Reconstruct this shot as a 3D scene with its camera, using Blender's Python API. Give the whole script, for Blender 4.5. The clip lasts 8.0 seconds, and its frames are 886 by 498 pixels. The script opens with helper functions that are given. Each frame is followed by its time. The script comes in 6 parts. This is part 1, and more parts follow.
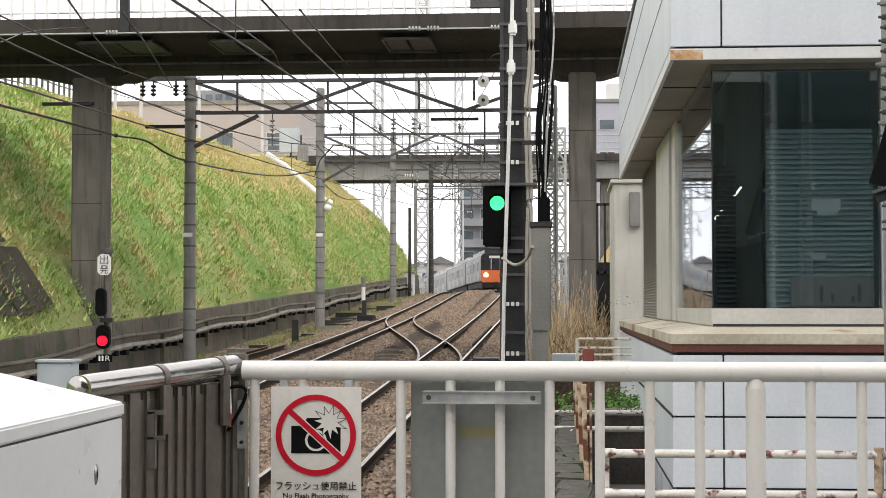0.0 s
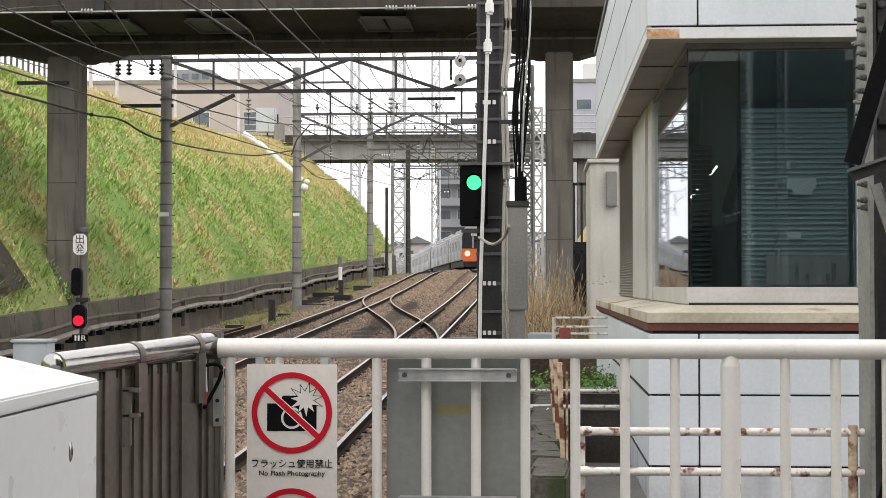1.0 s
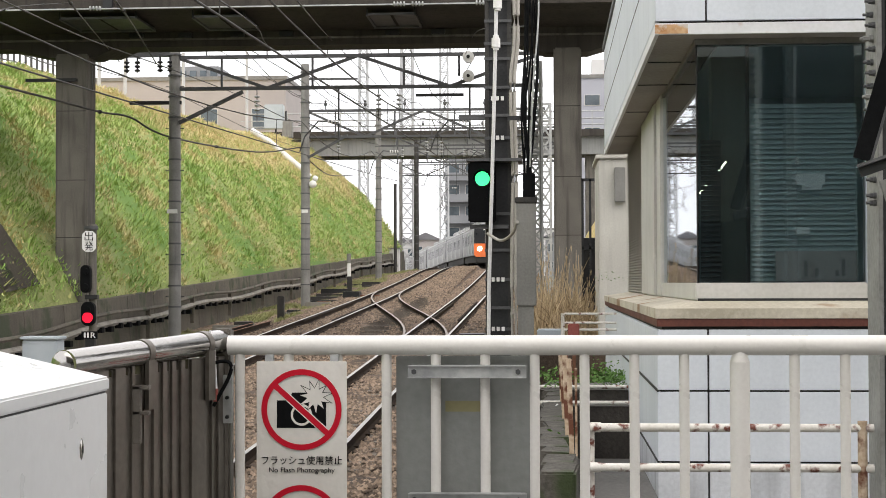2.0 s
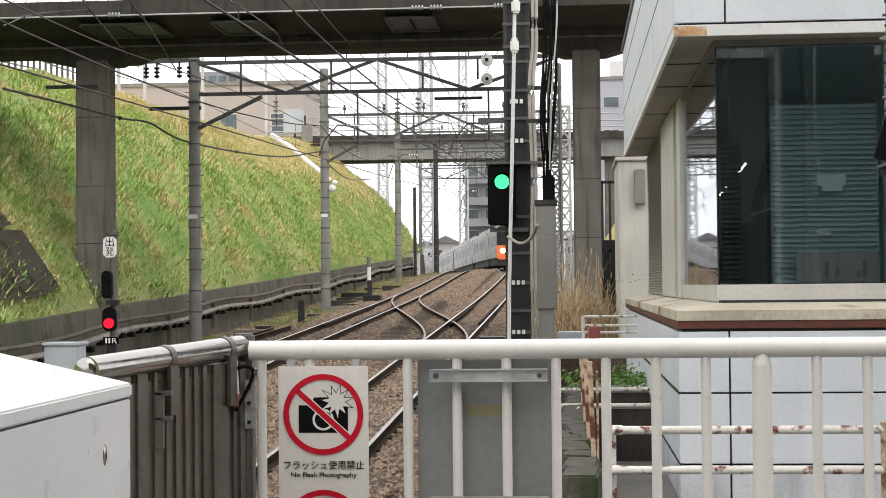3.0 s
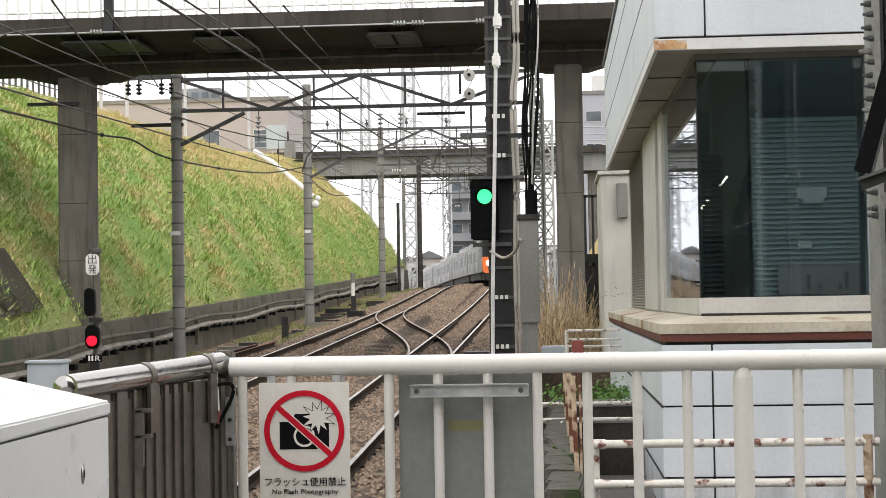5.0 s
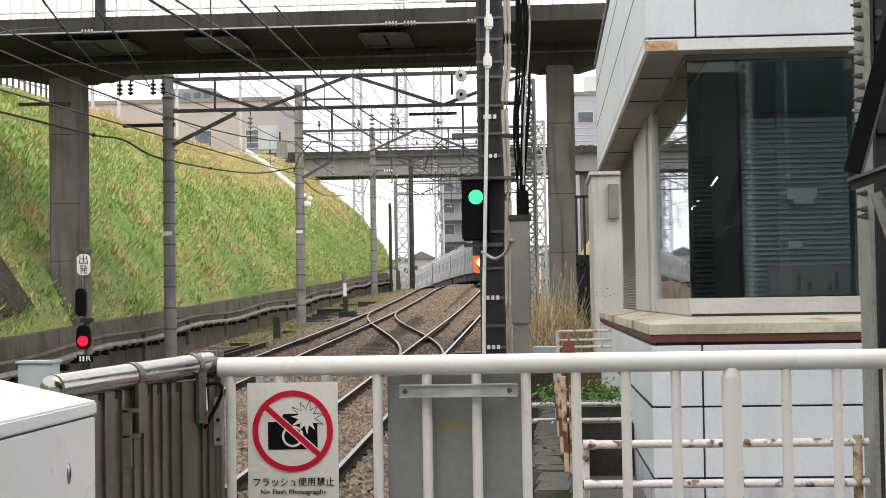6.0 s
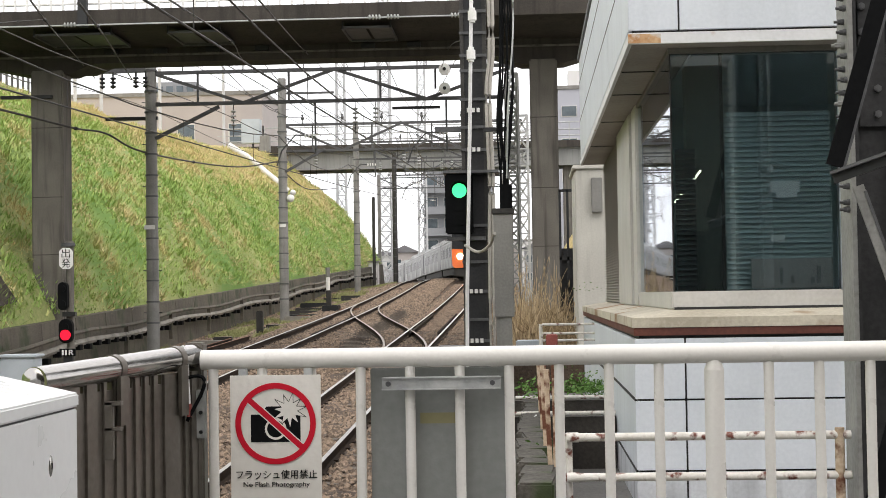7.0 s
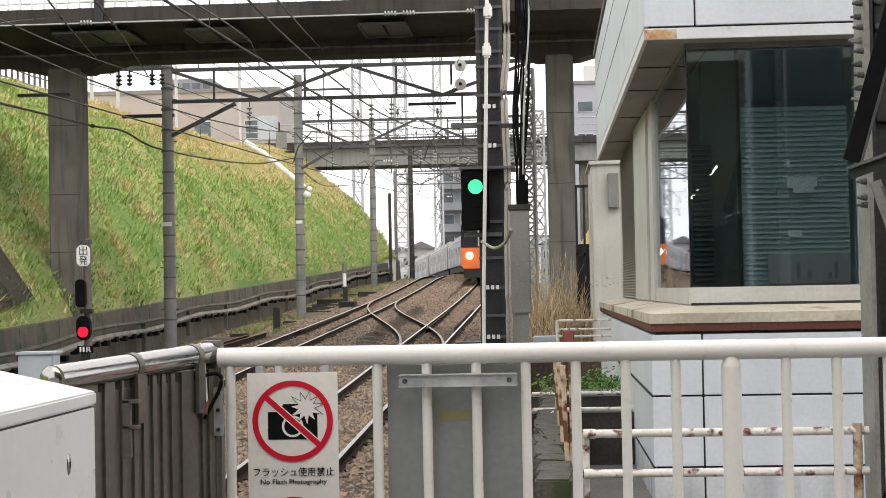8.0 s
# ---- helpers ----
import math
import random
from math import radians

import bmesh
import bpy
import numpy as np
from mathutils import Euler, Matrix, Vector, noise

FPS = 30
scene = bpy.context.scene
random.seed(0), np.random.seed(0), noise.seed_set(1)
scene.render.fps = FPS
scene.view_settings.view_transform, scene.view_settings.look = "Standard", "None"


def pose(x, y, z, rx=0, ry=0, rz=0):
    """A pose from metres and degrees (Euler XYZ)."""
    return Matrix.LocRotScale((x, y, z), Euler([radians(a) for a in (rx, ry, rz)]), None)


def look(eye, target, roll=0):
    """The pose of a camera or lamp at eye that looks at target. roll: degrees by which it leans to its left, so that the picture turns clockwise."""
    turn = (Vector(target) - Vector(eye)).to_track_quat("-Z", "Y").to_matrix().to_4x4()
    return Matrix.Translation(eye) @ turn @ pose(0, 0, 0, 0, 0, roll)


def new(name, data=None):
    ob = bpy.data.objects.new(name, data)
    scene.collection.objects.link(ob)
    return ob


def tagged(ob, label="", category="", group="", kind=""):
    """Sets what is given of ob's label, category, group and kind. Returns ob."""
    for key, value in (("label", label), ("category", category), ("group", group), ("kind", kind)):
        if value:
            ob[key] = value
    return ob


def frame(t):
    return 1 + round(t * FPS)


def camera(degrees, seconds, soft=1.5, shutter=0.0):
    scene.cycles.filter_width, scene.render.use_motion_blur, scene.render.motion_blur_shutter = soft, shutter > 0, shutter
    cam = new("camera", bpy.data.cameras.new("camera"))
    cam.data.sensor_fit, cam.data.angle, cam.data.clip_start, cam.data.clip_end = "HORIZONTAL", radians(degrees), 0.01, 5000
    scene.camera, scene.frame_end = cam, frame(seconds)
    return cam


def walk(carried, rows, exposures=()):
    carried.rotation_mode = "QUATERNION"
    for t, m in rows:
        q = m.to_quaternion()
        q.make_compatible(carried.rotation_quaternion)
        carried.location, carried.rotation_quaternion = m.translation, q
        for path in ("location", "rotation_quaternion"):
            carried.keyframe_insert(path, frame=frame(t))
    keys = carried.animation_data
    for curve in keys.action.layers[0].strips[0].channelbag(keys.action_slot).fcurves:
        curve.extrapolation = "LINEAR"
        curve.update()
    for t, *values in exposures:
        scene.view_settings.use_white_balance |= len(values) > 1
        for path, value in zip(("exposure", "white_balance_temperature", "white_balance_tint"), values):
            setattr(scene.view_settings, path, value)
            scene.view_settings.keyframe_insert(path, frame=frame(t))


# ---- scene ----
cam = camera(31.288, 8.0, soft=0.5)
PATH = [
    (0.0, look((0.0000, 0.0000, 0.0000), (-0.7686, 9.9638, 0.3630), 0.000)),
    (0.5, look((0.0032, -0.0000, -0.0022), (-0.6985, 9.9715, 0.2746), 0.004)),
    (1.0, look((0.0035, 0.0009, -0.0069), (-0.6207, 9.9786, 0.2291), -0.027)),
    (1.5, look((0.0030, -0.0002, -0.0066), (-0.6277, 9.9777, 0.2024), -0.049)),
    (3.0, look((0.0002, -0.0056, -0.0024), (-0.8021, 9.9595, 0.2305), -0.550)),
    (3.5, look((0.0067, -0.0039, -0.0025), (-0.7836, 9.9617, 0.2456), -0.754)),
    (4.0, look((0.0083, -0.0003, -0.0024), (-0.7473, 9.9675, 0.2660), -0.830)),
    (4.5, look((0.0089, -0.0001, -0.0019), (-0.7105, 9.9689, 0.3162), -0.917)),
    (6.0, look((0.0204, 0.0065, -0.0041), (-0.6289, 9.9800, 0.3253), -0.904)),
    (6.5, look((0.0259, 0.0029, -0.0055), (-0.5625, 9.9811, 0.2918), -0.910)),
    (7.0, look((0.0207, 0.0107, -0.0091), (-0.5245, 9.9916, 0.2808), -0.914)),
    (7.5, look((0.0211, 0.0092, -0.0061), (-0.5400, 9.9898, 0.2611), -1.002)),
    (8.0, look((0.0214, 0.0094, -0.0050), (-0.6278, 9.9847, 0.2608), -1.077)),
]
walk(cam, PATH, exposures=((0.0, 0.36, 6800, 12), (8.0, 0.36, 6800, 12)))

# ---- world: bright overcast sky, one wide soft sun ----
world = bpy.data.worlds.new("overcast")
scene.world = world
world.use_nodes = True
wn, wl = world.node_tree.nodes, world.node_tree.links
wn.clear()
w_out, w_bg = wn.new("ShaderNodeOutputWorld"), wn.new("ShaderNodeBackground")
w_sky = wn.new("ShaderNodeTexSky")
w_sky.sky_type, w_sky.sun_disc = "NISHITA", False
w_sky.sun_elevation, w_sky.sun_rotation = radians(55), radians(150)
w_sky.dust_density = 6.0
w_scale = wn.new("ShaderNodeVectorMath")
w_scale.operation = "SCALE"
w_scale.inputs["Scale"].default_value = 0.06
w_noise = wn.new("ShaderNodeTexNoise")
w_noise.inputs["Scale"].default_value, w_noise.inputs["Detail"].default_value = 2.2, 5
w_ramp = wn.new("ShaderNodeValToRGB")
w_ramp.color_ramp.elements[0].position, w_ramp.color_ramp.elements[0].color = 0.3, (0.86, 0.89, 0.95, 1)
w_ramp.color_ramp.elements[1].position, w_ramp.color_ramp.elements[1].color = 0.72, (1.0, 1.0, 1.0, 1)
w_mix = wn.new("ShaderNodeMix")
w_mix.data_type = "RGBA"
w_mix.inputs[0].default_value = 0.88
wl.new(w_sky.outputs[0], w_scale.inputs[0])
wl.new(w_noise.outputs[0], w_ramp.inputs[0])
wl.new(w_scale.outputs[0], w_mix.inputs[6])
wl.new(w_ramp.outputs[0], w_mix.inputs[7])
wl.new(w_mix.outputs[2], w_bg.inputs[0])
wl.new(w_bg.outputs[0], w_out.inputs[0])
w_bg.inputs[1].default_value = 1.6
sun = new("sun", bpy.data.lights.new("sun", "SUN"))
sun.data.energy, sun.data.angle, sun.data.color = 0.6, radians(60), (1.0, 0.97, 0.92)
sun.matrix_world = look((4, -7, 12), (0, 0, 0))


# ---- materials ----
def material(name, dark, light, scale=3.0, rough=0.7, metal=0.0, bump=0.1, streak=0.0, fine=40.0,
             stain=None, stain_amount=0.0, stain_scale=1.2, island=0.0, spec=0.5):
    """Two colours mixed by noise at two scales, upright streaks, stains of a third colour, fine relief."""
    m = bpy.data.materials.new(name)
    m.use_nodes = True
    n, l = m.node_tree.nodes, m.node_tree.links
    b = n["Principled BSDF"]
    b.inputs["Roughness"].default_value, b.inputs["Metallic"].default_value = rough, metal
    b.inputs["Specular IOR Level"].default_value = spec
    tc = n.new("ShaderNodeTexCoord")

    def nz(sc, detail=4, stretch=None):
        t = n.new("ShaderNodeTexNoise")
        t.inputs["Scale"].default_value, t.inputs["Detail"].default_value = sc, detail
        if stretch:
            mp = n.new("ShaderNodeMapping")
            mp.inputs["Scale"].default_value = stretch
            l.new(tc.outputs["Object"], mp.inputs[0])
            l.new(mp.outputs[0], t.inputs[0])
        else:
            l.new(tc.outputs["Object"], t.inputs[0])
        return t.outputs[0]

    def math_(op, a, c):
        t = n.new("ShaderNodeMath")
        t.operation = op
        for i, v in enumerate((a, c)):
            if isinstance(v, (int, float)):
                t.inputs[i].default_value = v
            else:
                l.new(v, t.inputs[i])
        return t.outputs[0]

    def mixc(f, a, c):
        t = n.new("ShaderNodeMix")
        t.data_type = "RGBA"
        l.new(f, t.inputs[0])
        for i, v in ((6, a), (7, c)):
            if isinstance(v, tuple):
                t.inputs[i].default_value = (*v, 1)
            else:
                l.new(v, t.inputs[i])
        return t.outputs[2]

    def ramp(v, lo, hi):
        t = n.new("ShaderNodeMapRange")
        t.inputs[1].default_value, t.inputs[2].default_value = lo, hi
        l.new(v, t.inputs[0])
        return t.outputs[0]

    f = math_("ADD", math_("MULTIPLY", nz(scale), 0.6), math_("MULTIPLY", nz(fine, 3), 0.4))
    f = ramp(f, 0.35, 0.65)
    if island:
        g = n.new("ShaderNodeNewGeometry")
        f = math_("ADD", math_("MULTIPLY", f, 1 - island), math_("MULTIPLY", g.outputs["Random Per Island"], island))
    col = mixc(f, dark, light)
    if streak:
        s = ramp(nz(2.0, 5, (3.0, 3.0, 0.22)), 0.5, 0.72)
        col = mixc(math_("MULTIPLY", s, streak), col, tuple(c * 0.35 for c in dark))
    if stain:
        s = ramp(nz(stain_scale, 6), 0.62 - stain_amount * 0.35, 0.70 - stain_amount * 0.25)
        col = mixc(s, col, stain)
    l.new(col, b.inputs["Base Color"])
    if bump:
        bp = n.new("ShaderNodeBump")
        bp.inputs["Strength"].default_value, bp.inputs["Distance"].default_value = bump, 0.02
        l.new(nz(fine, 5), bp.inputs["Height"])
        l.new(bp.outputs[0], b.inputs["Normal"])
    r = ramp(nz(scale * 2), 0.2, 0.8)
    l.new(math_("ADD", math_("MULTIPLY", r, 0.15), max(0.0, rough - 0.07)), b.inputs["Roughness"])
    return m


def glowing(name, colour, strength):
    m = bpy.data.materials.new(name)
    m.use_nodes = True
    b = m.node_tree.nodes["Principled BSDF"]
    b.inputs["Base Color"].default_value = (*colour, 1)
    b.inputs["Emission Color"].default_value = (*colour, 1)
    b.inputs["Emission Strength"].default_value = strength
    return m


def glass_material(name, tint, rough=0.02, extra=0.0):
    m = bpy.data.materials.new(name)
    m.use_nodes = True
    n, l = m.node_tree.nodes, m.node_tree.links
    n.remove(n["Principled BSDF"])
    tr, gl, mx, fr = (n.new("ShaderNodeBsdfTransparent"), n.new("ShaderNodeBsdfGlossy"), n.new("ShaderNodeMixShader"),
                      n.new("ShaderNodeFresnel"))
    tr.inputs[0].default_value = (*tint, 1)
    gl.inputs[0].default_value = (0.9, 0.95, 1.0, 1)
    gl.inputs["Roughness"].default_value = rough
    fr.inputs[0].default_value = 1.55 + extra
    l.new(fr.outputs[0], mx.inputs[0])
    l.new(tr.outputs[0], mx.inputs[1])
    l.new(gl.outputs[0], mx.inputs[2])
    l.new(mx.outputs[0], n["Material Output"].inputs[0])
    return m


M_CONCRETE = material("weathered concrete", (0.095, 0.087, 0.075), (0.185, 0.172, 0.15), 1.1, 0.85, bump=0.25, streak=0.7)
M_CONCRETE_DARK = material("dark brown concrete", (0.027, 0.023, 0.019), (0.068, 0.059, 0.05), 0.9, 0.85, bump=0.25, streak=0.6)
M_WALL = material("retaining wall concrete", (0.055, 0.047, 0.037), (0.15, 0.132, 0.104), 0.6, 0.9, bump=0.3, streak=0.35,
                  stain=(0.05, 0.06, 0.035), stain_amount=0.25)
M_POLE = material("pole concrete", (0.17, 0.168, 0.16), (0.30, 0.295, 0.285), 2.0, 0.8, bump=0.15, streak=0.5)
M_TROUGH = material("trough concrete", (0.16, 0.15, 0.13), (0.30, 0.285, 0.25), 2.0, 0.85, bump=0.2, streak=0.4)
M_BALLAST = material("ballast bed", (0.032, 0.022, 0.016), (0.12, 0.085, 0.06), 0.7, 0.95, bump=0.9, fine=22.0,
                     stain=(0.13, 0.085, 0.055), stain_amount=0.35, stain_scale=0.25)
M_STONE = material("ballast stone", (0.035, 0.024, 0.017), (0.37, 0.275, 0.20), 0.5, 0.9, bump=0.1, island=0.8)
M_SLEEPER = material("sleeper", (0.06, 0.05, 0.042), (0.17, 0.145, 0.12), 1.6, 0.9, bump=0.3)
M_RAILTOP = material("worn rail head", (0.34, 0.33, 0.32), (0.52, 0.51, 0.50), 3.0, 0.36, 0.9, bump=0.02)
M_RAILDULL = material("dull rail head", (0.20, 0.165, 0.135), (0.36, 0.32, 0.28), 2.0, 0.5, 0.6, bump=0.05)
M_RAIL = material("rusty rail side", (0.012, 0.009, 0.007), (0.045, 0.029, 0.019), 3.0, 0.9, bump=0.15, spec=0.15)
M_RUST = material("rust brown", (0.11, 0.045, 0.025), (0.26, 0.12, 0.07), 3.0, 0.85, 0.1, bump=0.2)
M_SOIL = material("slope soil", (0.15, 0.20, 0.06), (0.38, 0.39, 0.16), 0.25, 0.95, bump=0.6, fine=9.0,
                  stain=(0.13, 0.23, 0.05), stain_amount=0.5, stain_scale=0.12)
M_SOILDRY = material("withered turf", (0.36, 0.27, 0.10), (0.58, 0.45, 0.19), 0.3, 0.95, bump=0.6, fine=9.0,
                     stain=(0.30, 0.31, 0.09), stain_amount=0.2, stain_scale=0.4)
M_GROUND = material("far ground", (0.10, 0.10, 0.08), (0.2, 0.19, 0.15), 0.05, 0.95, bump=0.2, fine=2.0)
M_PAVE = material("platform paving", (0.085, 0.082, 0.076), (0.16, 0.155, 0.145), 1.5, 0.85, bump=0.2)
M_FENCE = material("cream fence paint", (0.66, 0.645, 0.61), (0.73, 0.715, 0.68), 4.0, 0.3, bump=0.04, fine=90.0)
M_STEEL = material("brushed stainless", (0.36, 0.35, 0.335), (0.42, 0.41, 0.395), 5.0, 0.13, 0.95, bump=0.02)
M_STEEL_BROWN = material("bronze tinted stainless", (0.12, 0.107, 0.09), (0.19, 0.172, 0.15), 4.0, 0.35, 0.6, bump=0.03)
M_GALV = material("galvanised steel", (0.32, 0.33, 0.33), (0.5, 0.51, 0.5), 5.0, 0.5, 0.6, bump=0.08)
M_CABINET = material("white enamel", (0.64, 0.65, 0.65), (0.70, 0.71, 0.71), 2.0, 0.3, bump=0.02)
M_SEAL = material("black rubber", (0.012, 0.012, 0.012), (0.03, 0.03, 0.03), 4.0, 0.6)
M_PANEL = material("white wall panel", (0.62, 0.665, 0.715), (0.72, 0.765, 0.815), 1.2, 0.45, bump=0.03, streak=0.1)
M_PANEL_DIRTY = material("streaked wall panel", (0.52, 0.545, 0.57), (0.7, 0.73, 0.76), 2.2, 0.55, bump=0.05, streak=0.6)
M_TRIM = material("aluminium trim", (0.5, 0.49, 0.46), (0.62, 0.61, 0.58), 3.0, 0.45, 0.1, bump=0.03)
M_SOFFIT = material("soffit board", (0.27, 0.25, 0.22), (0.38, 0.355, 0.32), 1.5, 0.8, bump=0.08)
M_LEDGE = material("cream ledge", (0.40, 0.36, 0.28), (0.62, 0.575, 0.47), 1.5, 0.7, bump=0.15,
                   stain=(0.27, 0.16, 0.08), stain_amount=0.2, stain_scale=1.8)
M_FASCIA = material("fascia strip", (0.66, 0.67, 0.67), (0.77, 0.78, 0.79), 3.0, 0.5, bump=0.05,
                    stain=(0.42, 0.24, 0.11), stain_amount=0.03, stain_scale=2.2)
M_REDBROWN = material("red brown flashing", (0.085, 0.024, 0.016), (0.15, 0.046, 0.03), 3.0, 0.6)
M_DARKSTEEL = material("dark painted steel", (0.010, 0.011, 0.012), (0.028, 0.029, 0.031), 3.0, 0.5, 0.3, bump=0.1)
M_GREYSTEEL = material("grey painted steel", (0.055, 0.057, 0.06), (0.12, 0.122, 0.125), 3.0, 0.5, 0.3, bump=0.1)
M_MAST = material("mast steel", (0.022, 0.021, 0.02), (0.06, 0.057, 0.052), 3.0, 0.6, 0.3, bump=0.15, streak=0.4)
M_COLUMN = material("column steel", (0.012, 0.013, 0.014), (0.042, 0.042, 0.043), 4.0, 0.55, 0.1, bump=0.12, streak=0.4)
M_FLANGE = material("pale flange steel", (0.2, 0.2, 0.19), (0.34, 0.34, 0.325), 4.0, 0.55, 0.3, bump=0.1, streak=0.5)
M_FLOWRUST = material("orange rust run", (0.42, 0.19, 0.06), (0.62, 0.42, 0.24), 9.0, 0.75, bump=0.1, stain=(0.6, 0.55, 0.48), stain_amount=0.3, stain_scale=14.0)
M_REED = material("dry reed", (0.20, 0.14, 0.08), (0.62, 0.49, 0.31), 0.6, 0.85, bump=0, island=0.8)
M_TRUSS = material("truss steel", (0.05, 0.052, 0.055), (0.11, 0.112, 0.115), 2.0, 0.6, 0.2)
M_TOWER = material("pale tower steel", (0.42, 0.43, 0.44), (0.58, 0.59, 0.6), 1.0, 0.6, 0.2)
M_WIRE = material("copper wire", (0.02, 0.019, 0.018), (0.05, 0.047, 0.044), 3.0, 0.6, 0.3)
M_BLACK = material("matt black", (0.0025, 0.003, 0.0035), (0.006, 0.0065, 0.007), 5.0, 0.8, spec=0.1)
M_WHITE = material("white paint", (0.72, 0.72, 0.71), (0.82, 0.82, 0.81), 5.0, 0.5)
M_PIPE = material("white plastic pipe", (0.62, 0.62, 0.62), (0.76, 0.76, 0.76), 4.0, 0.4)
M_CONDUIT = material("beige conduit", (0.32, 0.3, 0.27), (0.44, 0.42, 0.38), 3.0, 0.5)
M_INSULATOR = material("porcelain", (0.7, 0.7, 0.68), (0.82, 0.82, 0.8), 6.0, 0.2)
M_GREYBOX = material("grey cabinet paint", (0.17, 0.168, 0.158), (0.25, 0.247, 0.232), 2.0, 0.55, streak=0.3)
M_BLUEBOX = material("pale blue grey paint", (0.36, 0.41, 0.45), (0.46, 0.51, 0.55), 2.0, 0.5)
M_HUT = material("beige metal", (0.46, 0.45, 0.41), (0.58, 0.57, 0.52), 1.5, 0.6, streak=0.3)
M_RUSTPAINT = material("peeling white paint on rust", (0.58, 0.55, 0.5), (0.72, 0.7, 0.66), 5.0, 0.65, bump=0.3,
                       stain=(0.14, 0.04, 0.025), stain_amount=0.22, stain_scale=16.0)
M_PEEL = material("peeling tan paint", (0.36, 0.25, 0.16), (0.62, 0.51, 0.39), 7.0, 0.8, bump=0.4,
                  stain=(0.13, 0.045, 0.022), stain_amount=0.42, stain_scale=11.0)
M_SIGN = material("sign board", (0.62, 0.60, 0.55), (0.70, 0.68, 0.63), 3.0, 0.5)
M_SIGNBACK = material("grey sign back", (0.21, 0.22, 0.21), (0.27, 0.28, 0.27), 2.0, 0.5, streak=0.2)
M_TAPE = material("faded yellow tape", (0.24, 0.22, 0.12), (0.3, 0.27, 0.14), 6.0, 0.7)
M_SIGNRED = material("sign red", (0.46, 0.004, 0.018), (0.54, 0.007, 0.026), 5.0, 0.5, spec=0.2)
M_REDPAINT = material("faded red paint", (0.26, 0.06, 0.05), (0.36, 0.1, 0.08), 4.0, 0.6)
M_GRASS = material("grass blades", (0.15, 0.30, 0.045), (0.46, 0.55, 0.19), 0.35, 0.8, bump=0, fine=1.1, island=0.3,
                   stain=(0.56, 0.47, 0.22), stain_amount=0.28, stain_scale=0.55)
M_STRAW = material("straw", (0.45, 0.38, 0.17), (0.72, 0.63, 0.37), 0.4, 0.85, bump=0, island=0.35)
M_WEED = material("weed leaves", (0.05, 0.13, 0.02), (0.14, 0.28, 0.05), 2.0, 0.7, bump=0, island=0.6)
M_WEEDDRY = material("faded weeds", (0.12, 0.15, 0.045), (0.36, 0.35, 0.16), 0.5, 0.85, bump=0, island=0.5)
M_BLOCK = material("concrete block", (0.022, 0.02, 0.016), (0.12, 0.11, 0.095), 2.2, 0.9, bump=0.5, streak=0.5,
                   stain=(0.035, 0.05, 0.018), stain_amount=0.25, stain_scale=3.0)
M_TRAIN = material("train stainless", (0.21, 0.215, 0.22), (0.29, 0.295, 0.3), 0.8, 0.45, 0.1, bump=0.02)
M_TRAINROOF = material("train roof", (0.40, 0.41, 0.41), (0.5, 0.51, 0.51), 1.0, 0.6)
M_ORANGE = material("train orange", (0.78, 0.16, 0.04), (0.86, 0.2, 0.05), 2.0, 0.4)
M_TRAINGLASS = material("train window glass", (0.012, 0.014, 0.017), (0.03, 0.033, 0.038), 1.0, 0.3, spec=0.25)
M_UNDER = material("underframe", (0.02, 0.02, 0.02), (0.05, 0.048, 0.045), 2.0, 0.8)
M_BUILD = material("beige building", (0.36, 0.33, 0.32), (0.46, 0.42, 0.40), 0.3, 0.85)
M_BUILDGREY = material("grey apartment wall", (0.21, 0.22, 0.235), (0.29, 0.3, 0.315), 0.2, 0.85)
M_BUILDBLUE = material("blue grey building", (0.36, 0.37, 0.42), (0.46, 0.47, 0.52), 0.2, 0.85)
M_BUILDWHITE = material("pale building", (0.56, 0.56, 0.56), (0.68, 0.68, 0.67), 0.2, 0.85)
M_FARGLASS = material("far window", (0.05, 0.07, 0.085), (0.12, 0.15, 0.17), 0.8, 0.15)
M_ROOF = material("grey roof tile", (0.12, 0.12, 0.13), (0.22, 0.22, 0.23), 0.5, 0.8)
M_GIRDER = material("grey girder paint", (0.20, 0.205, 0.2), (0.29, 0.295, 0.285), 0.6, 0.6, streak=0.3)
M_BLIND = material("grey green blind slat", (0.52, 0.60, 0.60), (0.62, 0.70, 0.70), 2.0, 0.5)
M_ROOM = material("room wall", (0.40, 0.44, 0.45), (0.5, 0.54, 0.55), 1.0, 0.9)
M_GLASS = glass_material("window glass", (0.74, 0.83, 0.84), extra=0.6)
M_LOUVRE = material("louvre metal", (0.3, 0.28, 0.25), (0.4, 0.375, 0.335), 3.0, 0.6)
M_GREEN = glowing("green lamp", (0.03, 0.80, 0.27), 1.3)
M_RED = glowing("red lamp", (0.9, 0.002, 0.028), 0.75)
M_HEAD = glowing("headlight", (1.0, 0.88, 0.76), 14.0)


# ---- building blocks ----
def box(bm, lo, hi, bevel=0.0):
    g = bmesh.ops.create_cube(bm, size=1.0)
    s = [b - a for a, b in zip(lo, hi)]
    for v in g["verts"]:
        v.co = Vector([a + (c + 0.5) * d for a, c, d in zip(lo, v.co, s)])
    if bevel:
        edges = list({e for v in g["verts"] for e in v.link_edges})
        bmesh.ops.bevel(bm, geom=edges, offset=bevel, segments=2, affect="EDGES")


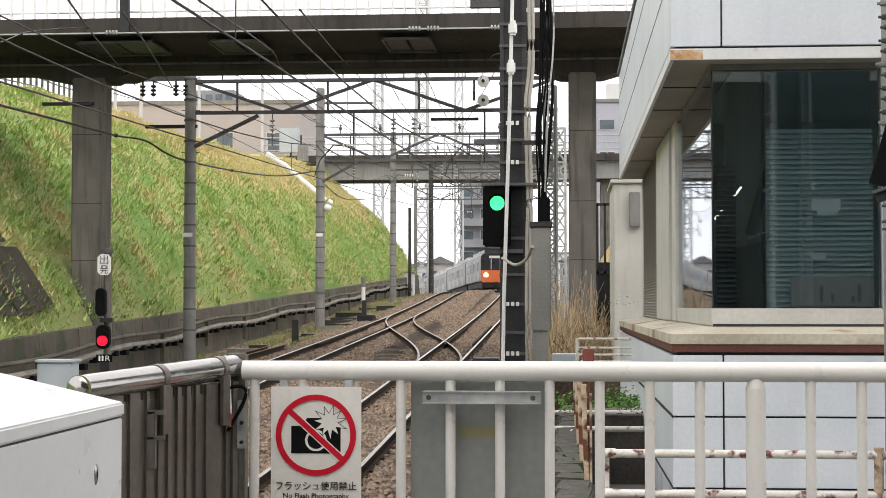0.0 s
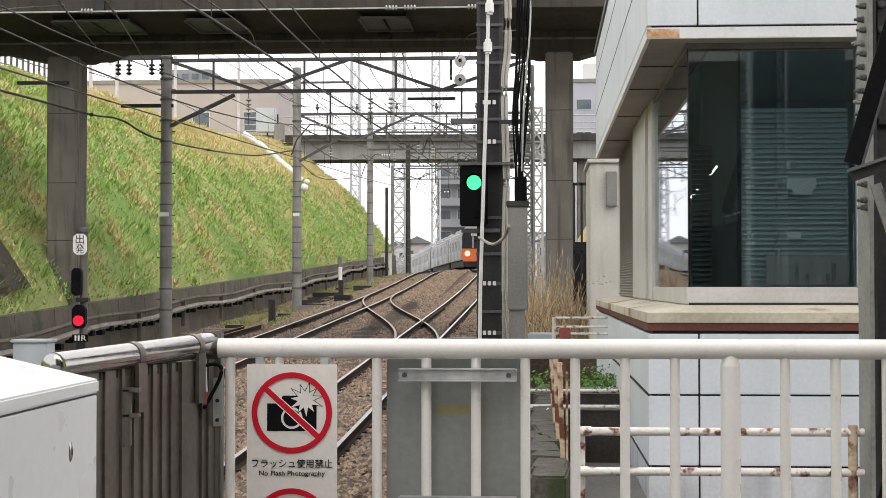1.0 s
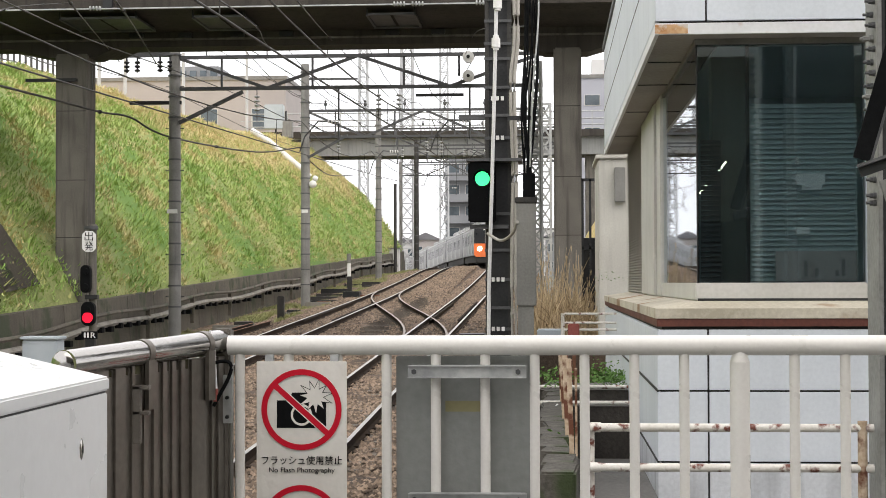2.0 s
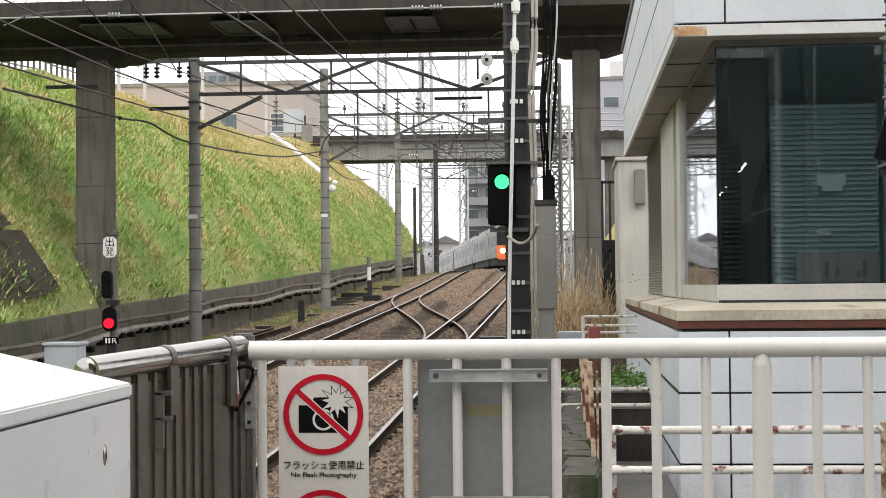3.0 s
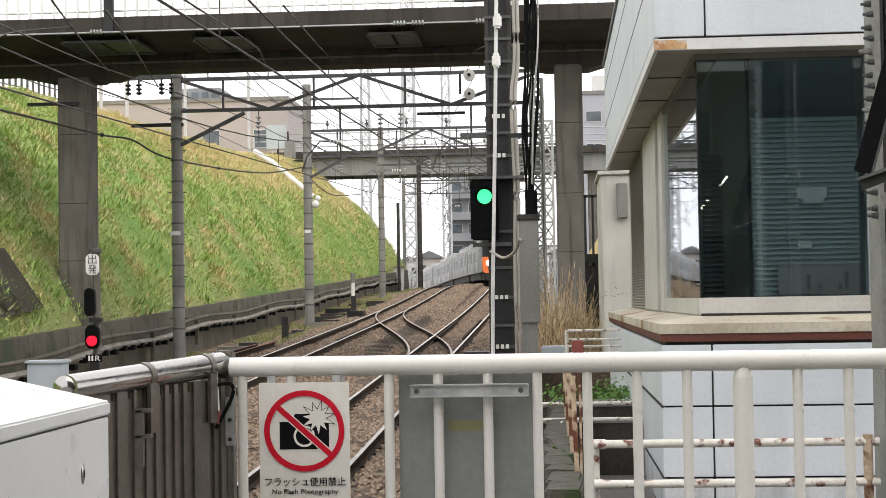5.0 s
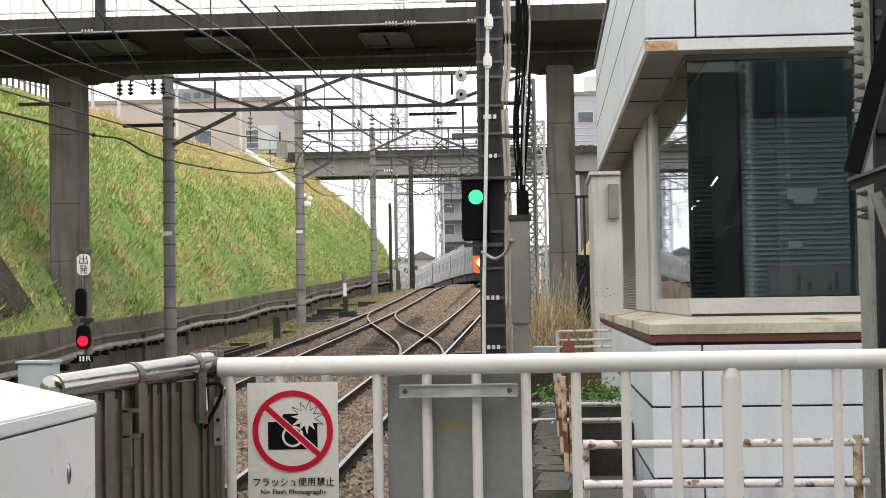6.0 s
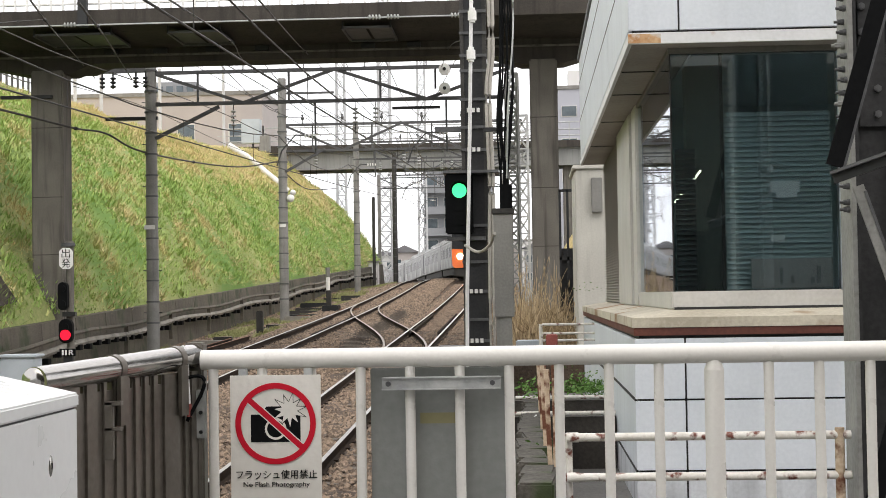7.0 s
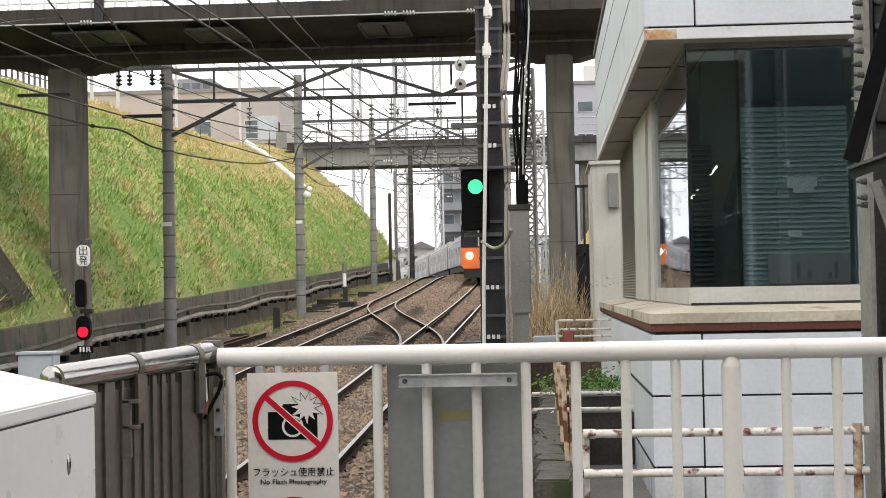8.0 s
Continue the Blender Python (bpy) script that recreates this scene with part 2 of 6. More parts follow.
def rod(bm, a, b, r, n=10, r2=None, ends=True):
    a, b = Vector(a), Vector(b)
    d = b - a
    m = Matrix.Translation((a + b) / 2) @ d.to_track_quat("Z", "Y").to_matrix().to_4x4()
    bmesh.ops.create_cone(bm, cap_ends=ends, segments=n, radius1=r, radius2=r if r2 is None else r2, depth=d.length, matrix=m)


def beam(bm, a, b, w, h):
    """A straight square bar from a to b."""
    a, b = Vector(a), Vector(b)
    d = b - a
    m = Matrix.Translation((a + b) / 2) @ d.to_track_quat("Z", "Y").to_matrix().to_4x4() @ Matrix.Diagonal((w, h, d.length, 1))
    bmesh.ops.create_cube(bm, size=1.0, matrix=m)


def ball(bm, c, r, squash=(1, 1, 1)):
    m = Matrix.Translation(c) @ Matrix.Diagonal((*[r * s for s in squash], 1))
    bmesh.ops.create_uvsphere(bm, u_segments=12, v_segments=8, radius=1.0, matrix=m)


def tube(bm, points, r, n=6):
    """A round tube through points."""
    rings = []
    pts = [Vector(p) for p in points]
    for i, p in enumerate(pts):
        d = (pts[min(i + 1, len(pts) - 1)] - pts[max(i - 1, 0)]).normalized()
        q = d.to_track_quat("Z", "Y")
        rings.append([bm.verts.new(p + q @ Vector((r * math.cos(k * math.tau / n), r * math.sin(k * math.tau / n), 0))) for k in range(n)])
    for s, t in zip(rings, rings[1:]):
        for k in range(n):
            bm.faces.new((s[k], s[(k + 1) % n], t[(k + 1) % n], t[k]))
    bm.faces.new(rings[0][::-1])
    bm.faces.new(rings[-1])


def extrude(bm, outline, y0, y1, axis="y"):
    """A closed outline of (a, b) pairs drawn out along an axis."""
    def place(p, t):
        return {"y": (p[0], t, p[1]), "x": (t, p[0], p[1]), "z": (p[0], p[1], t)}[axis]
    s = [bm.verts.new(place(p, y0)) for p in outline]
    t = [bm.verts.new(place(p, y1)) for p in outline]
    n = len(outline)
    for k in range(n):
        bm.faces.new((s[k], s[(k + 1) % n], t[(k + 1) % n], t[k]))
    bm.faces.new(s[::-1])
    bm.faces.new(t)


def mesh_of(name, bm, mat, smooth=False):
    bmesh.ops.recalc_face_normals(bm, faces=bm.faces)
    me = bpy.data.meshes.new(name)
    bm.to_mesh(me)
    bm.free()
    me.materials.append(mat)
    if smooth:
        me.polygons.foreach_set("use_smooth", [True] * len(me.polygons))
        me.set_sharp_from_angle(angle=radians(40))
    return me


def part(name, bm, mat, parent=None, label="", smooth=True):
    ob = new(name, mesh_of(name, bm, mat, smooth))
    ob.parent = parent
    if label:
        tagged(ob, label)
    return ob


def solid(name, mat, parent, *boxes, bevel=0.0, label=""):
    bm = bmesh.new()
    for lo, hi in boxes:
        box(bm, lo, hi, bevel)
    return part(name, bm, mat, parent, label)


def thing(name, label, category, group="", kind="", at=(0, 0, 0)):
    ob = new(name)
    ob.location = at
    ob.empty_display_size = 0.1
    return tagged(ob, label, category, group, kind)


def raw(name, verts, faces, mat, parent=None):
    me = bpy.data.meshes.new(name)
    me.from_pydata(verts, [], faces)
    me.materials.append(mat)
    ob = new(name, me)
    ob.parent = parent
    return ob


# ---- the lie of the land: eye level is z = 0, the tracks run along y and climb ----
SLOPE = 0.034


# distance, rail height and grade of the line beyond the cabin
GRADE = [(90.0, 0.546, 0.05), (121.0, 1.18, 0.012), (148.0, 1.42, 0.002), (174.0, 1.22, -0.02), (200.0, 0.35, -0.045)]


def rail_z(y):
    if y <= 90.0:
        return -2.77 + SLOPE * max(y, -20.0) + 0.00025 * max(y - 58.0, 0) ** 2
    for (a, za, sa), (b, zb, sb) in zip(GRADE, GRADE[1:]):
        if y <= b:
            h, s = b - a, (y - a) / (b - a)
            return (za * (1 + 2 * s) * (1 - s) ** 2 + h * sa * s * (1 - s) ** 2
                    + zb * s * s * (3 - 2 * s) + h * sb * s * s * (s - 1))
    return GRADE[-1][1] + (y - GRADE[-1][0]) * GRADE[-1][2]


def bend(y):
    return -max(y - 90.0, 0.0) ** 2 / 1000.0


def ground_z(y):
    return rail_z(y) - 0.19


RIGHT_TRACK, LEFT_TRACK, GAUGE = -3.23, -7.08, 1.067
FLOOR = -1.40


# ---- large structure ----
def build_ground():
    xs = [-3000, -400, -80, -30, -12.6, -9, -5, -1, 3, 8, 20, 60, 400, 3000]
    ys = [-3000, -300, -40, -10] + list(range(0, 261, 5)) + [300, 400, 700, 1500, 3000]
    verts = [(x, y, max(rail_z(y), -9.0) - 0.85) for y in ys for x in xs]
    w = len(xs)
    faces = [(j * w + i, j * w + i + 1, (j + 1) * w + i + 1, (j + 1) * w + i) for j in range(len(ys) - 1) for i in range(w - 1)]
    return tagged(raw("ground", verts, faces, M_GROUND), "brown grey earth beside the railway tracks", "ground", kind="structure")


def build_ballast():
    xs = [-12.15 + 0.25 * i for i in range(47)]
    ys = [-6 + 0.4 * j for j in range(290)] + [110.5 + 2 * j for j in range(75)]
    verts = []
    for y in ys:
        for x in xs:
            inner = min(abs(x - LEFT_TRACK), abs(x - RIGHT_TRACK))
            z = rail_z(y) - 0.165 - 0.08 * max(0, inner - 1.3) + 0.05 * (noise.noise((x * 1.3, y * 0.9, 0)) + 0.5 * noise.noise((x * 4, y * 3, 4)))
            if -5.9 < x < -4.5:
                z += 0.26 * min(1.0, max(0.0, (y - 66) / 20))
            if x < -8.6:
                z -= 0.12 * min(-8.6 - x, 1.5)
            if x > -1.0:
                z -= 0.5 * (x + 1.0)
            verts.append((x + bend(y), y, z))
    w = len(xs)
    faces = [(j * w + i, j * w + i + 1, (j + 1) * w + i + 1, (j + 1) * w + i) for j in range(len(ys) - 1) for i in range(w - 1)]
    ob = raw("ballast", verts, faces, M_BALLAST)
    ob.data.polygons.foreach_set("use_smooth", [True] * len(ob.data.polygons))
    return tagged(ob, "rusty brown ballast bed under the tracks", "ballast", kind="structure")


def bank_shift(y):
    return -max(y - 131.0, 0.0) ** 2 / 25.0


WALL_X, WALL_H, CREST_X, CREST_H = -12.2, 1.07, -20.5, 6.35


def bank_point(u, y):
    """A point of the grass slope: u = 0 at the wall, 1 at the crest."""
    x = WALL_X - 0.25 + (CREST_X - WALL_X + 0.25) * u
    z0, z1 = -2.96 + WALL_H + 0.06, CREST_H
    bulge = 1.15 * math.sin(u ** 0.85 * math.pi) + 0.25 * noise.noise((x * 0.35, y * 0.12, 2)) + 0.1 * noise.noise((x * 1.1, y * 0.7, 5))
    bulge += 0.20 * noise.noise((x * 1.9, y * 1.3, 9)) + 0.7 * min(1.0, max(0.0, (y - 101.0) / 14.0)) * u ** 4
    base = SLOPE * max(y, -20)
    return Vector((x + bank_shift(y), y, base + z0 + (z1 - z0) * u + bulge))


def dryness(u, y):
    """How far the turf is withered: the upper slope, more so farther along the line, in ragged patches."""
    edge = 0.98 - 0.34 * min(1.0, max(0.0, (y - 60.0) / 12.0)) - 0.26 * min(1.0, max(0.0, (y - 70.0) / 30.0))
    patch = 0.8 * noise.noise((u * 3.2, y * 0.09, 7)) + 0.7 * noise.noise((u * 11 + y * 0.25, y * 0.7, 3))
    return 2.8 * (u - edge) + 0.75 * patch


def build_bank():
    ys = [-20 + 1.5 * j for j in range(27)] + [20.5 + 0.5 * j for j in range(261)]
    us = [i / 32 for i in range(33)]
    verts, w = [], 37
    rng = random.Random(12)
    for y in ys:
        row = [bank_point(u, y) for u in us]
        top = row[-1]
        row = [row[0] + Vector((0, 0, -0.9))] + row
        row += [top + Vector((-1.2, 0, 0.12)), top + Vector((-12, 0, 0.3)), top + Vector((-90, 0, 0.5))]
        verts += row
    faces = [(j * w + i, j * w + i + 1, (j + 1) * w + i + 1, (j + 1) * w + i) for j in range(len(ys) - 1) for i in range(w - 1)]
    ob = raw("embankment", verts, faces, M_SOIL)
    ob.data.materials.append(M_SOILDRY)
    mats = [1 if dryness(min(1.0, max(0.0, (i - 0.5) / 32)), ys[j]) > rng.uniform(-0.25, 0.35) else 0 for j in range(len(ys) - 1) for i in range(w - 1)]
    ob.data.polygons.foreach_set("material_index", mats)
    ob.data.polygons.foreach_set("use_smooth", [True] * len(ob.data.polygons))
    return tagged(ob, "steep earth embankment under rough green and straw grass", "embankment", kind="structure")


def build_grass():
    rng = np.random.default_rng(5)
    for name, mat, count, label in (("grass", M_GRASS, 200000, "rough green grass on the railway embankment"),
                                    ("dry_grass", M_STRAW, 130000, "dead straw coloured grass on the railway embankment")):
        verts, n = [], 0
        while n < count:
            u, y = rng.random(), 22 + 116 * rng.random() ** 1.25
            p = bank_point(u, y)
            dry = dryness(u, y)
            if name == "dry_grass" and dry < 0.05 + 0.3 * (rng.random() - 0.5):
                if rng.random() > (0.75 if noise.noise((p.x * 1.5, y * 0.75, 17)) > 0.24 else 0.012):
                    continue
            if name == "grass" and dry > 0.25 + 0.3 * (rng.random() - 0.5):
                if rng.random() > 0.25:
                    continue
            for _ in range(4):
                c = p + Vector((rng.normal() * 0.13, rng.normal() * 0.16, 0.0))
                a, lean, ln = rng.random() * math.tau, 0.4 + 0.6 * rng.random(), (0.10 + 0.17 * rng.random()) * (0.8 if name == "dry_grass" else 1.0) * max(0.35, 1.0 + 1.5 * noise.noise((c.x * 1.1, c.y * 0.8, 1)))
                d = Vector((math.cos(a), math.sin(a), 0))
                wd = d.cross(Vector((0, 0, 1))) * (0.012 + 0.02 * rng.random())
                tip = c + d * ln * lean + Vector((0.25 * ln, 0, ln * (1 - 0.4 * lean)))
                verts += [c - wd, c + wd, tip]
                n += 1
        v = np.array(verts, dtype=np.float32)
        ob = raw(name, v.tolist(), np.arange(len(v)).reshape(-1, 3).tolist(), mat)
        tagged(ob, label, "grass", kind="stuff")


def build_cess_weeds():
    rng = np.random.default_rng(31)
    verts = []
    while len(verts) < 3 * 26000:
        x, y = -12.0 + 3.3 * rng.random(), 40 + 75 * rng.random() ** 1.2
        if noise.noise((x * 0.9, y * 0.16, 41)) < 0.12 - 0.06 * (-9.5 - x):
            continue
        z = rail_z(y) - 0.165 - 0.08 * max(0.0, abs(x - LEFT_TRACK) - 1.3) - 0.12 * min(max(-8.6 - x, 0.0), 1.5) + 0.01
        for _ in range(4):
            c = Vector((x + rng.normal() * 0.07 + bend(y), y + rng.normal() * 0.1, z))
            a, ln = rng.random() * math.tau, 0.05 + 0.13 * rng.random()
            d = Vector((math.cos(a), math.sin(a), 0))
            wd = d.cross(Vector((0, 0, 1))) * (0.01 + 0.012 * rng.random())
            verts += [c - wd, c + wd, c + d * ln * 0.6 + Vector((0, 0, ln))]
    ob = raw("track_weeds", [tuple(v) for v in verts], np.arange(len(verts)).reshape(-1, 3).tolist(), M_WEEDDRY)
    tagged(ob, "low green weeds in the gravel beside the cable trough", "weeds", kind="stuff")


def build_far_rise():
    xs, ys = [1.3 + 0.5 * i for i in range(16)], [52 + 2.0 * j for j in range(26)]
    verts = [(x, y, ground_z(y) - 0.4 + 5.6 * min(1.0, (x - 1.3) / 3.0) ** 0.7 + 0.25 * noise.noise((x, y * 0.5, 3))) for y in ys for x in xs]
    w = len(xs)
    faces = [(j * w + i, j * w + i + 1, (j + 1) * w + i + 1, (j + 1) * w + i) for j in range(len(ys) - 1) for i in range(w - 1)]
    ob = raw("grass_rise", verts, faces, M_SOILDRY)
    ob.data.polygons.foreach_set("use_smooth", [True] * len(ob.data.polygons))
    tagged(ob, "yellowish grassy rise behind the bridge pier", "slope", kind="structure")


def build_retaining_wall():
    wall = thing("wall_embankment", "low weathered concrete retaining wall at the foot of the embankment", "retaining wall", kind="structure")
    y = -12.0
    while y < 141:
        y1 = y + 2.97
        if y > 104:
            y1 = y + 1.5
        s0, s1 = bank_shift(y), bank_shift(y1)
        bm = bmesh.new()
        vs = []
        for yy, s in ((y, s0), (y1, s1)):
            g = -2.96 + SLOPE * max(yy, -20.0)
            t = g + WALL_H
            vs.append([bm.verts.new((WALL_X + 0.12 + s, yy, g - 0.6)), bm.verts.new((WALL_X + s, yy, t)), bm.verts.new((WALL_X - 0.3 + s, yy, t)), bm.verts.new((WALL_X - 0.3 + s, yy, g - 0.6))])
        for k in range(4):
            bm.faces.new((vs[0][k], vs[0][(k + 1) % 4], vs[1][(k + 1) % 4], vs[1][k]))
        bm.faces.new(vs[0][::-1])
        bm.faces.new(vs[1])
        part("wall_panel", bm, M_WALL, wall, smooth=False)
        y = y1 + 0.03


def rail_profile():
    return [(-0.062, -0.153), (0.062, -0.153), (0.062, -0.142), (0.010, -0.125), (0.008, -0.045), (0.032, -0.034), (0.032, -0.003),
            (0.026, 0.0), (-0.026, 0.0), (-0.032, -0.003), (-0.032, -0.034), (-0.008, -0.045), (-0.010, -0.125), (-0.062, -0.142)]


def rail_mesh(name, path, parent, label="", head=M_RAILTOP):
    """A rail along (x, y) stations. The running surface is worn bright."""
    prof = rail_profile()
    n = len(prof)
    verts, faces, mats = [], [], []
    for i, (x, y) in enumerate(path):
        z = rail_z(y)
        verts += [(x + a, y, z + b) for a, b in prof]
        if i:
            for k in range(n):
                faces.append(((i - 1) * n + k, (i - 1) * n + (k + 1) % n, i * n + (k + 1) % n, i * n + k))
                mats.append(1 if k in (6, 7, 8) else 0)
    ob = raw(name, verts, faces, M_RAIL, parent)
    ob.data.materials.append(head)
    ob.data.polygons.foreach_set("material_index", mats)
    if label:
        tagged(ob, label)
    return ob


def crossover_x(y, a, b, y0, y1):
    s = min(1, max(0, (y - y0) / (y1 - y0)))
    s = s * s * (3 - 2 * s) * 0.85 + s * 0.15
    return a + (b - a) * s


def build_tracks():
    stations = [-4 + 2 * i for i in range(54)] + [105 + 3 * i for i in range(45)]
    tracks = []
    for cx, label in ((RIGHT_TRACK, "ballasted railway track with worn rails beside the platform"),
                      (LEFT_TRACK, "ballasted railway track with worn rails near the embankment")):
        tr = thing("railway_track", label, "railway track", "pair of railway tracks", "structure")
        for s in (-0.5, 0.5):
            rail_mesh("rail", [(cx + s * (GAUGE + 0.065) + bend(y), y) for y in stations], tr)
        tracks.append(tr)
    cross = thing("crossover", "curved crossover rails joining the two railway tracks", "railway switch", kind="structure")
    for s in (-0.5, 0.5):
        off = s * (GAUGE + 0.065)
        rail_mesh("crossover_rail", [(crossover_x(y, RIGHT_TRACK + 0.05, LEFT_TRACK + 0.05, 39, 69) + off, y) for y in np.linspace(39, 69, 70)], cross, head=M_RAILDULL)
    for cx in (RIGHT_TRACK, LEFT_TRACK):
        for s in (-1, 1):
            rail_mesh("guard_rail", [(cx + s * (0.5 * GAUGE - 0.10), y) for y in np.linspace(48, 60, 10)], cross, head=M_RAIL)
    bm = bmesh.new()
    box(bm, (-1.75, -0.11, -0.33), (1.75, 0.11, -0.142), 0.012)
    timber = mesh_of("timber", bm, M_SLEEPER)
    for i in range(50):
        y = 39.2 + 0.6 * i
        t = new("timber", timber)
        t.parent, t.location = cross, (crossover_x(y, RIGHT_TRACK, LEFT_TRACK, 39, 69), y, rail_z(y) - 0.004)
    for y, x in ((40.5, -2.0), (67.5, -8.5)):
        m = thing("point_machine", "dark steel point machine box beside the rails", "point machine", "point machines", at=(x, y, rail_z(y)))
        solid("case", M_DARKSTEEL, m, ((-0.35, -0.5, -0.2), (0.35, 0.5, 0.08)), bevel=0.03)
        solid("throw_rod", M_RUST, m, ((0.0, -0.04, -0.13), (1.2 if x < -5 else -1.3, 0.04, -0.08)))
    return tracks


def build_near_bridge():
    br = thing("road_bridge", "concrete road bridge crossing above the tracks, dark brown soffit", "bridge", kind="structure")
    bm = bmesh.new()
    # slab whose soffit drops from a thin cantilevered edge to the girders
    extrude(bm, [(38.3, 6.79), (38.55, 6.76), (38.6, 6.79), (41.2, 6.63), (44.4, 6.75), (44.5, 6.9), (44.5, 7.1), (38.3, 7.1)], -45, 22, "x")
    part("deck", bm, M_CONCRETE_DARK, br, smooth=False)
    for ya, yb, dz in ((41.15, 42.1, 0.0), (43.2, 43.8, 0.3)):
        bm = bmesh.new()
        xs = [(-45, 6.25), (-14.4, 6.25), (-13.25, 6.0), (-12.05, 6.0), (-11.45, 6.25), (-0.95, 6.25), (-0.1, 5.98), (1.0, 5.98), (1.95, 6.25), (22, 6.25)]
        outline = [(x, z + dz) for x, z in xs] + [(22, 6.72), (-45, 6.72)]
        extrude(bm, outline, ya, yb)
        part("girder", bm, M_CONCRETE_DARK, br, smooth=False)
        if dz == 0.0:
            solid("girder_lip", M_CONCRETE, br, ((-45, ya - 0.05, 6.42), (22, ya, 6.47)))
    for x in (-10.9, -9.6, -8.2, -6.9, -4.1, -2.9):
        solid("bearing_pad", M_DARKSTEEL, br, ((x - 0.18, 41.0, 6.48), (x + 0.18, 41.14, 6.60)), bevel=0.01)
    for xa, xb in ((-13.06, -12.2), (0.10, 0.82)):
        solid("pier", M_CONCRETE, br, ((xa, 41.0, -3.0), (xb, 41.8, 6.08)), bevel=0.04)
    for xa, xb in ((-13.06, -12.2), (0.10, 0.82)):
        for z in (1.2, 2.72, 4.55):
            solid("pier_joint", M_CONCRETE_DARK, br, ((xa + 0.03, 40.996, z), (xb - 0.03, 41.02, z + 0.02)))
    # drip trays hung under the cantilever, each on four hangers
    for x, w in ((-11.25, 1.0), (-8.2, 0.68), (-3.9, 0.62)):
        tray = solid("drip_tray", M_GREYSTEEL, br, ((x - w, 38.72, 6.60), (x + w, 38.78, 6.66)), ((x - w, 40.5, 6.56), (x + w, 40.56, 6.62)),
                     ((x - w, 38.72, 6.58), (x - w + 0.06, 40.5, 6.64)), ((x + w - 0.06, 38.72, 6.58), (x + w, 40.5, 6.64)))
        for xa, xb in ((x - w + 0.07, x - 0.04), (x + 0.04, x + w - 0.07)):
            solid("tray_sheet", M_GREYSTEEL, tray, ((xa, 38.8, 6.615), (xb, 40.48, 6.625)))
        for xa in (x - w + 0.03, x + w - 0.03):
            for ya in (38.7, 40.4):
                solid("hanger", M_DARKSTEEL, tray, ((xa - 0.02, ya - 0.02, 6.6), (xa + 0.02, ya + 0.02, 6.78 if ya > 39 else 6.95)))
    solid("bracket_arm", M_DARKSTEEL, br, ((-13.82, 40.85, 5.33), (-12.46, 40.99, 5.41)))
    solid("hanger_post", M_DARKSTEEL, br, ((-10.95, 38.1, 6.7), (-10.72, 38.24, 8.6)))
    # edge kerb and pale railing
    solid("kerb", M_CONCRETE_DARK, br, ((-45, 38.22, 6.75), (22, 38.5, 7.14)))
    solid("kerb", M_CONCRETE, br, ((-45, 44.25, 7.1), (22, 44.52, 7.14)))
    bm = bmesh.new()
    box(bm, (-0.025, -0.025, 0), (0.025, 0.025, 1.1))
    post = mesh_of("railing_post", bm, M_WHITE)
    for yy in (38.42, 44.38):
        for z in (7.33, 7.73, 8.2):
            bm = bmesh.new()
            rod(bm, (-30, yy, z), (10, yy, z), 0.03, 6)
            part("railing_bar", bm, M_WHITE, br)
        for i in range(70 if yy < 40 else 24):
            x = -18 + (i * 0.3 if yy < 40 else i * 1.2)
            p = new("railing_post", post)
            p.parent, p.location = br, (x, yy, 7.13)


def build_far_bridge():
    br = thing("girder_bridge", "grey steel girder bridge far down the line", "bridge", kind="structure")
    y = 132
    solid("girder", M_GIRDER, br, ((-26, y, 10.75), (60, y + 0.4, 12.1)), ((-26, y - 0.15, 10.65), (60, y + 0.5, 10.77)), ((-26, y - 0.15, 12.0), (60, y + 0.5, 12.12)))
    solid("girder", M_GIRDER, br, ((-26, y + 5, 10.75), (60, y + 5.4, 12.1)))
    solid("deck", M_CONCRETE_DARK, br, ((-26, y - 0.6, 12.12), (60, y + 6, 12.68)))
    for x in np.arange(-25, 40, 2.0):
        solid("stiffener", M_GIRDER, br, ((x, y - 0.12, 10.77), (x + 0.08, y, 12.0)))
    for z in (13.1, 13.6, 14.2):
        bm = bmesh.new()
        rod(bm, (-26, y - 0.5, z), (50, y - 0.5, z), 0.05, 6)
        part("railing_bar", bm, M_GALV, br)
    bm = bmesh.new()
    box(bm, (-0.04, -0.04, 0), (0.04, 0.04, 1.6))
    post = mesh_of("railing_post", bm, M_GALV)
    for i in range(38):
        p = new("railing_post", post)
        p.parent, p.location = br, (-25 + 1.5 * i, y - 0.5, 12.68)
    bm = bmesh.new()
    box(bm, (3.0, y + 1, -3), (4.2, y + 4, 10.7))
    part("pier", bm, M_CONCRETE, br)


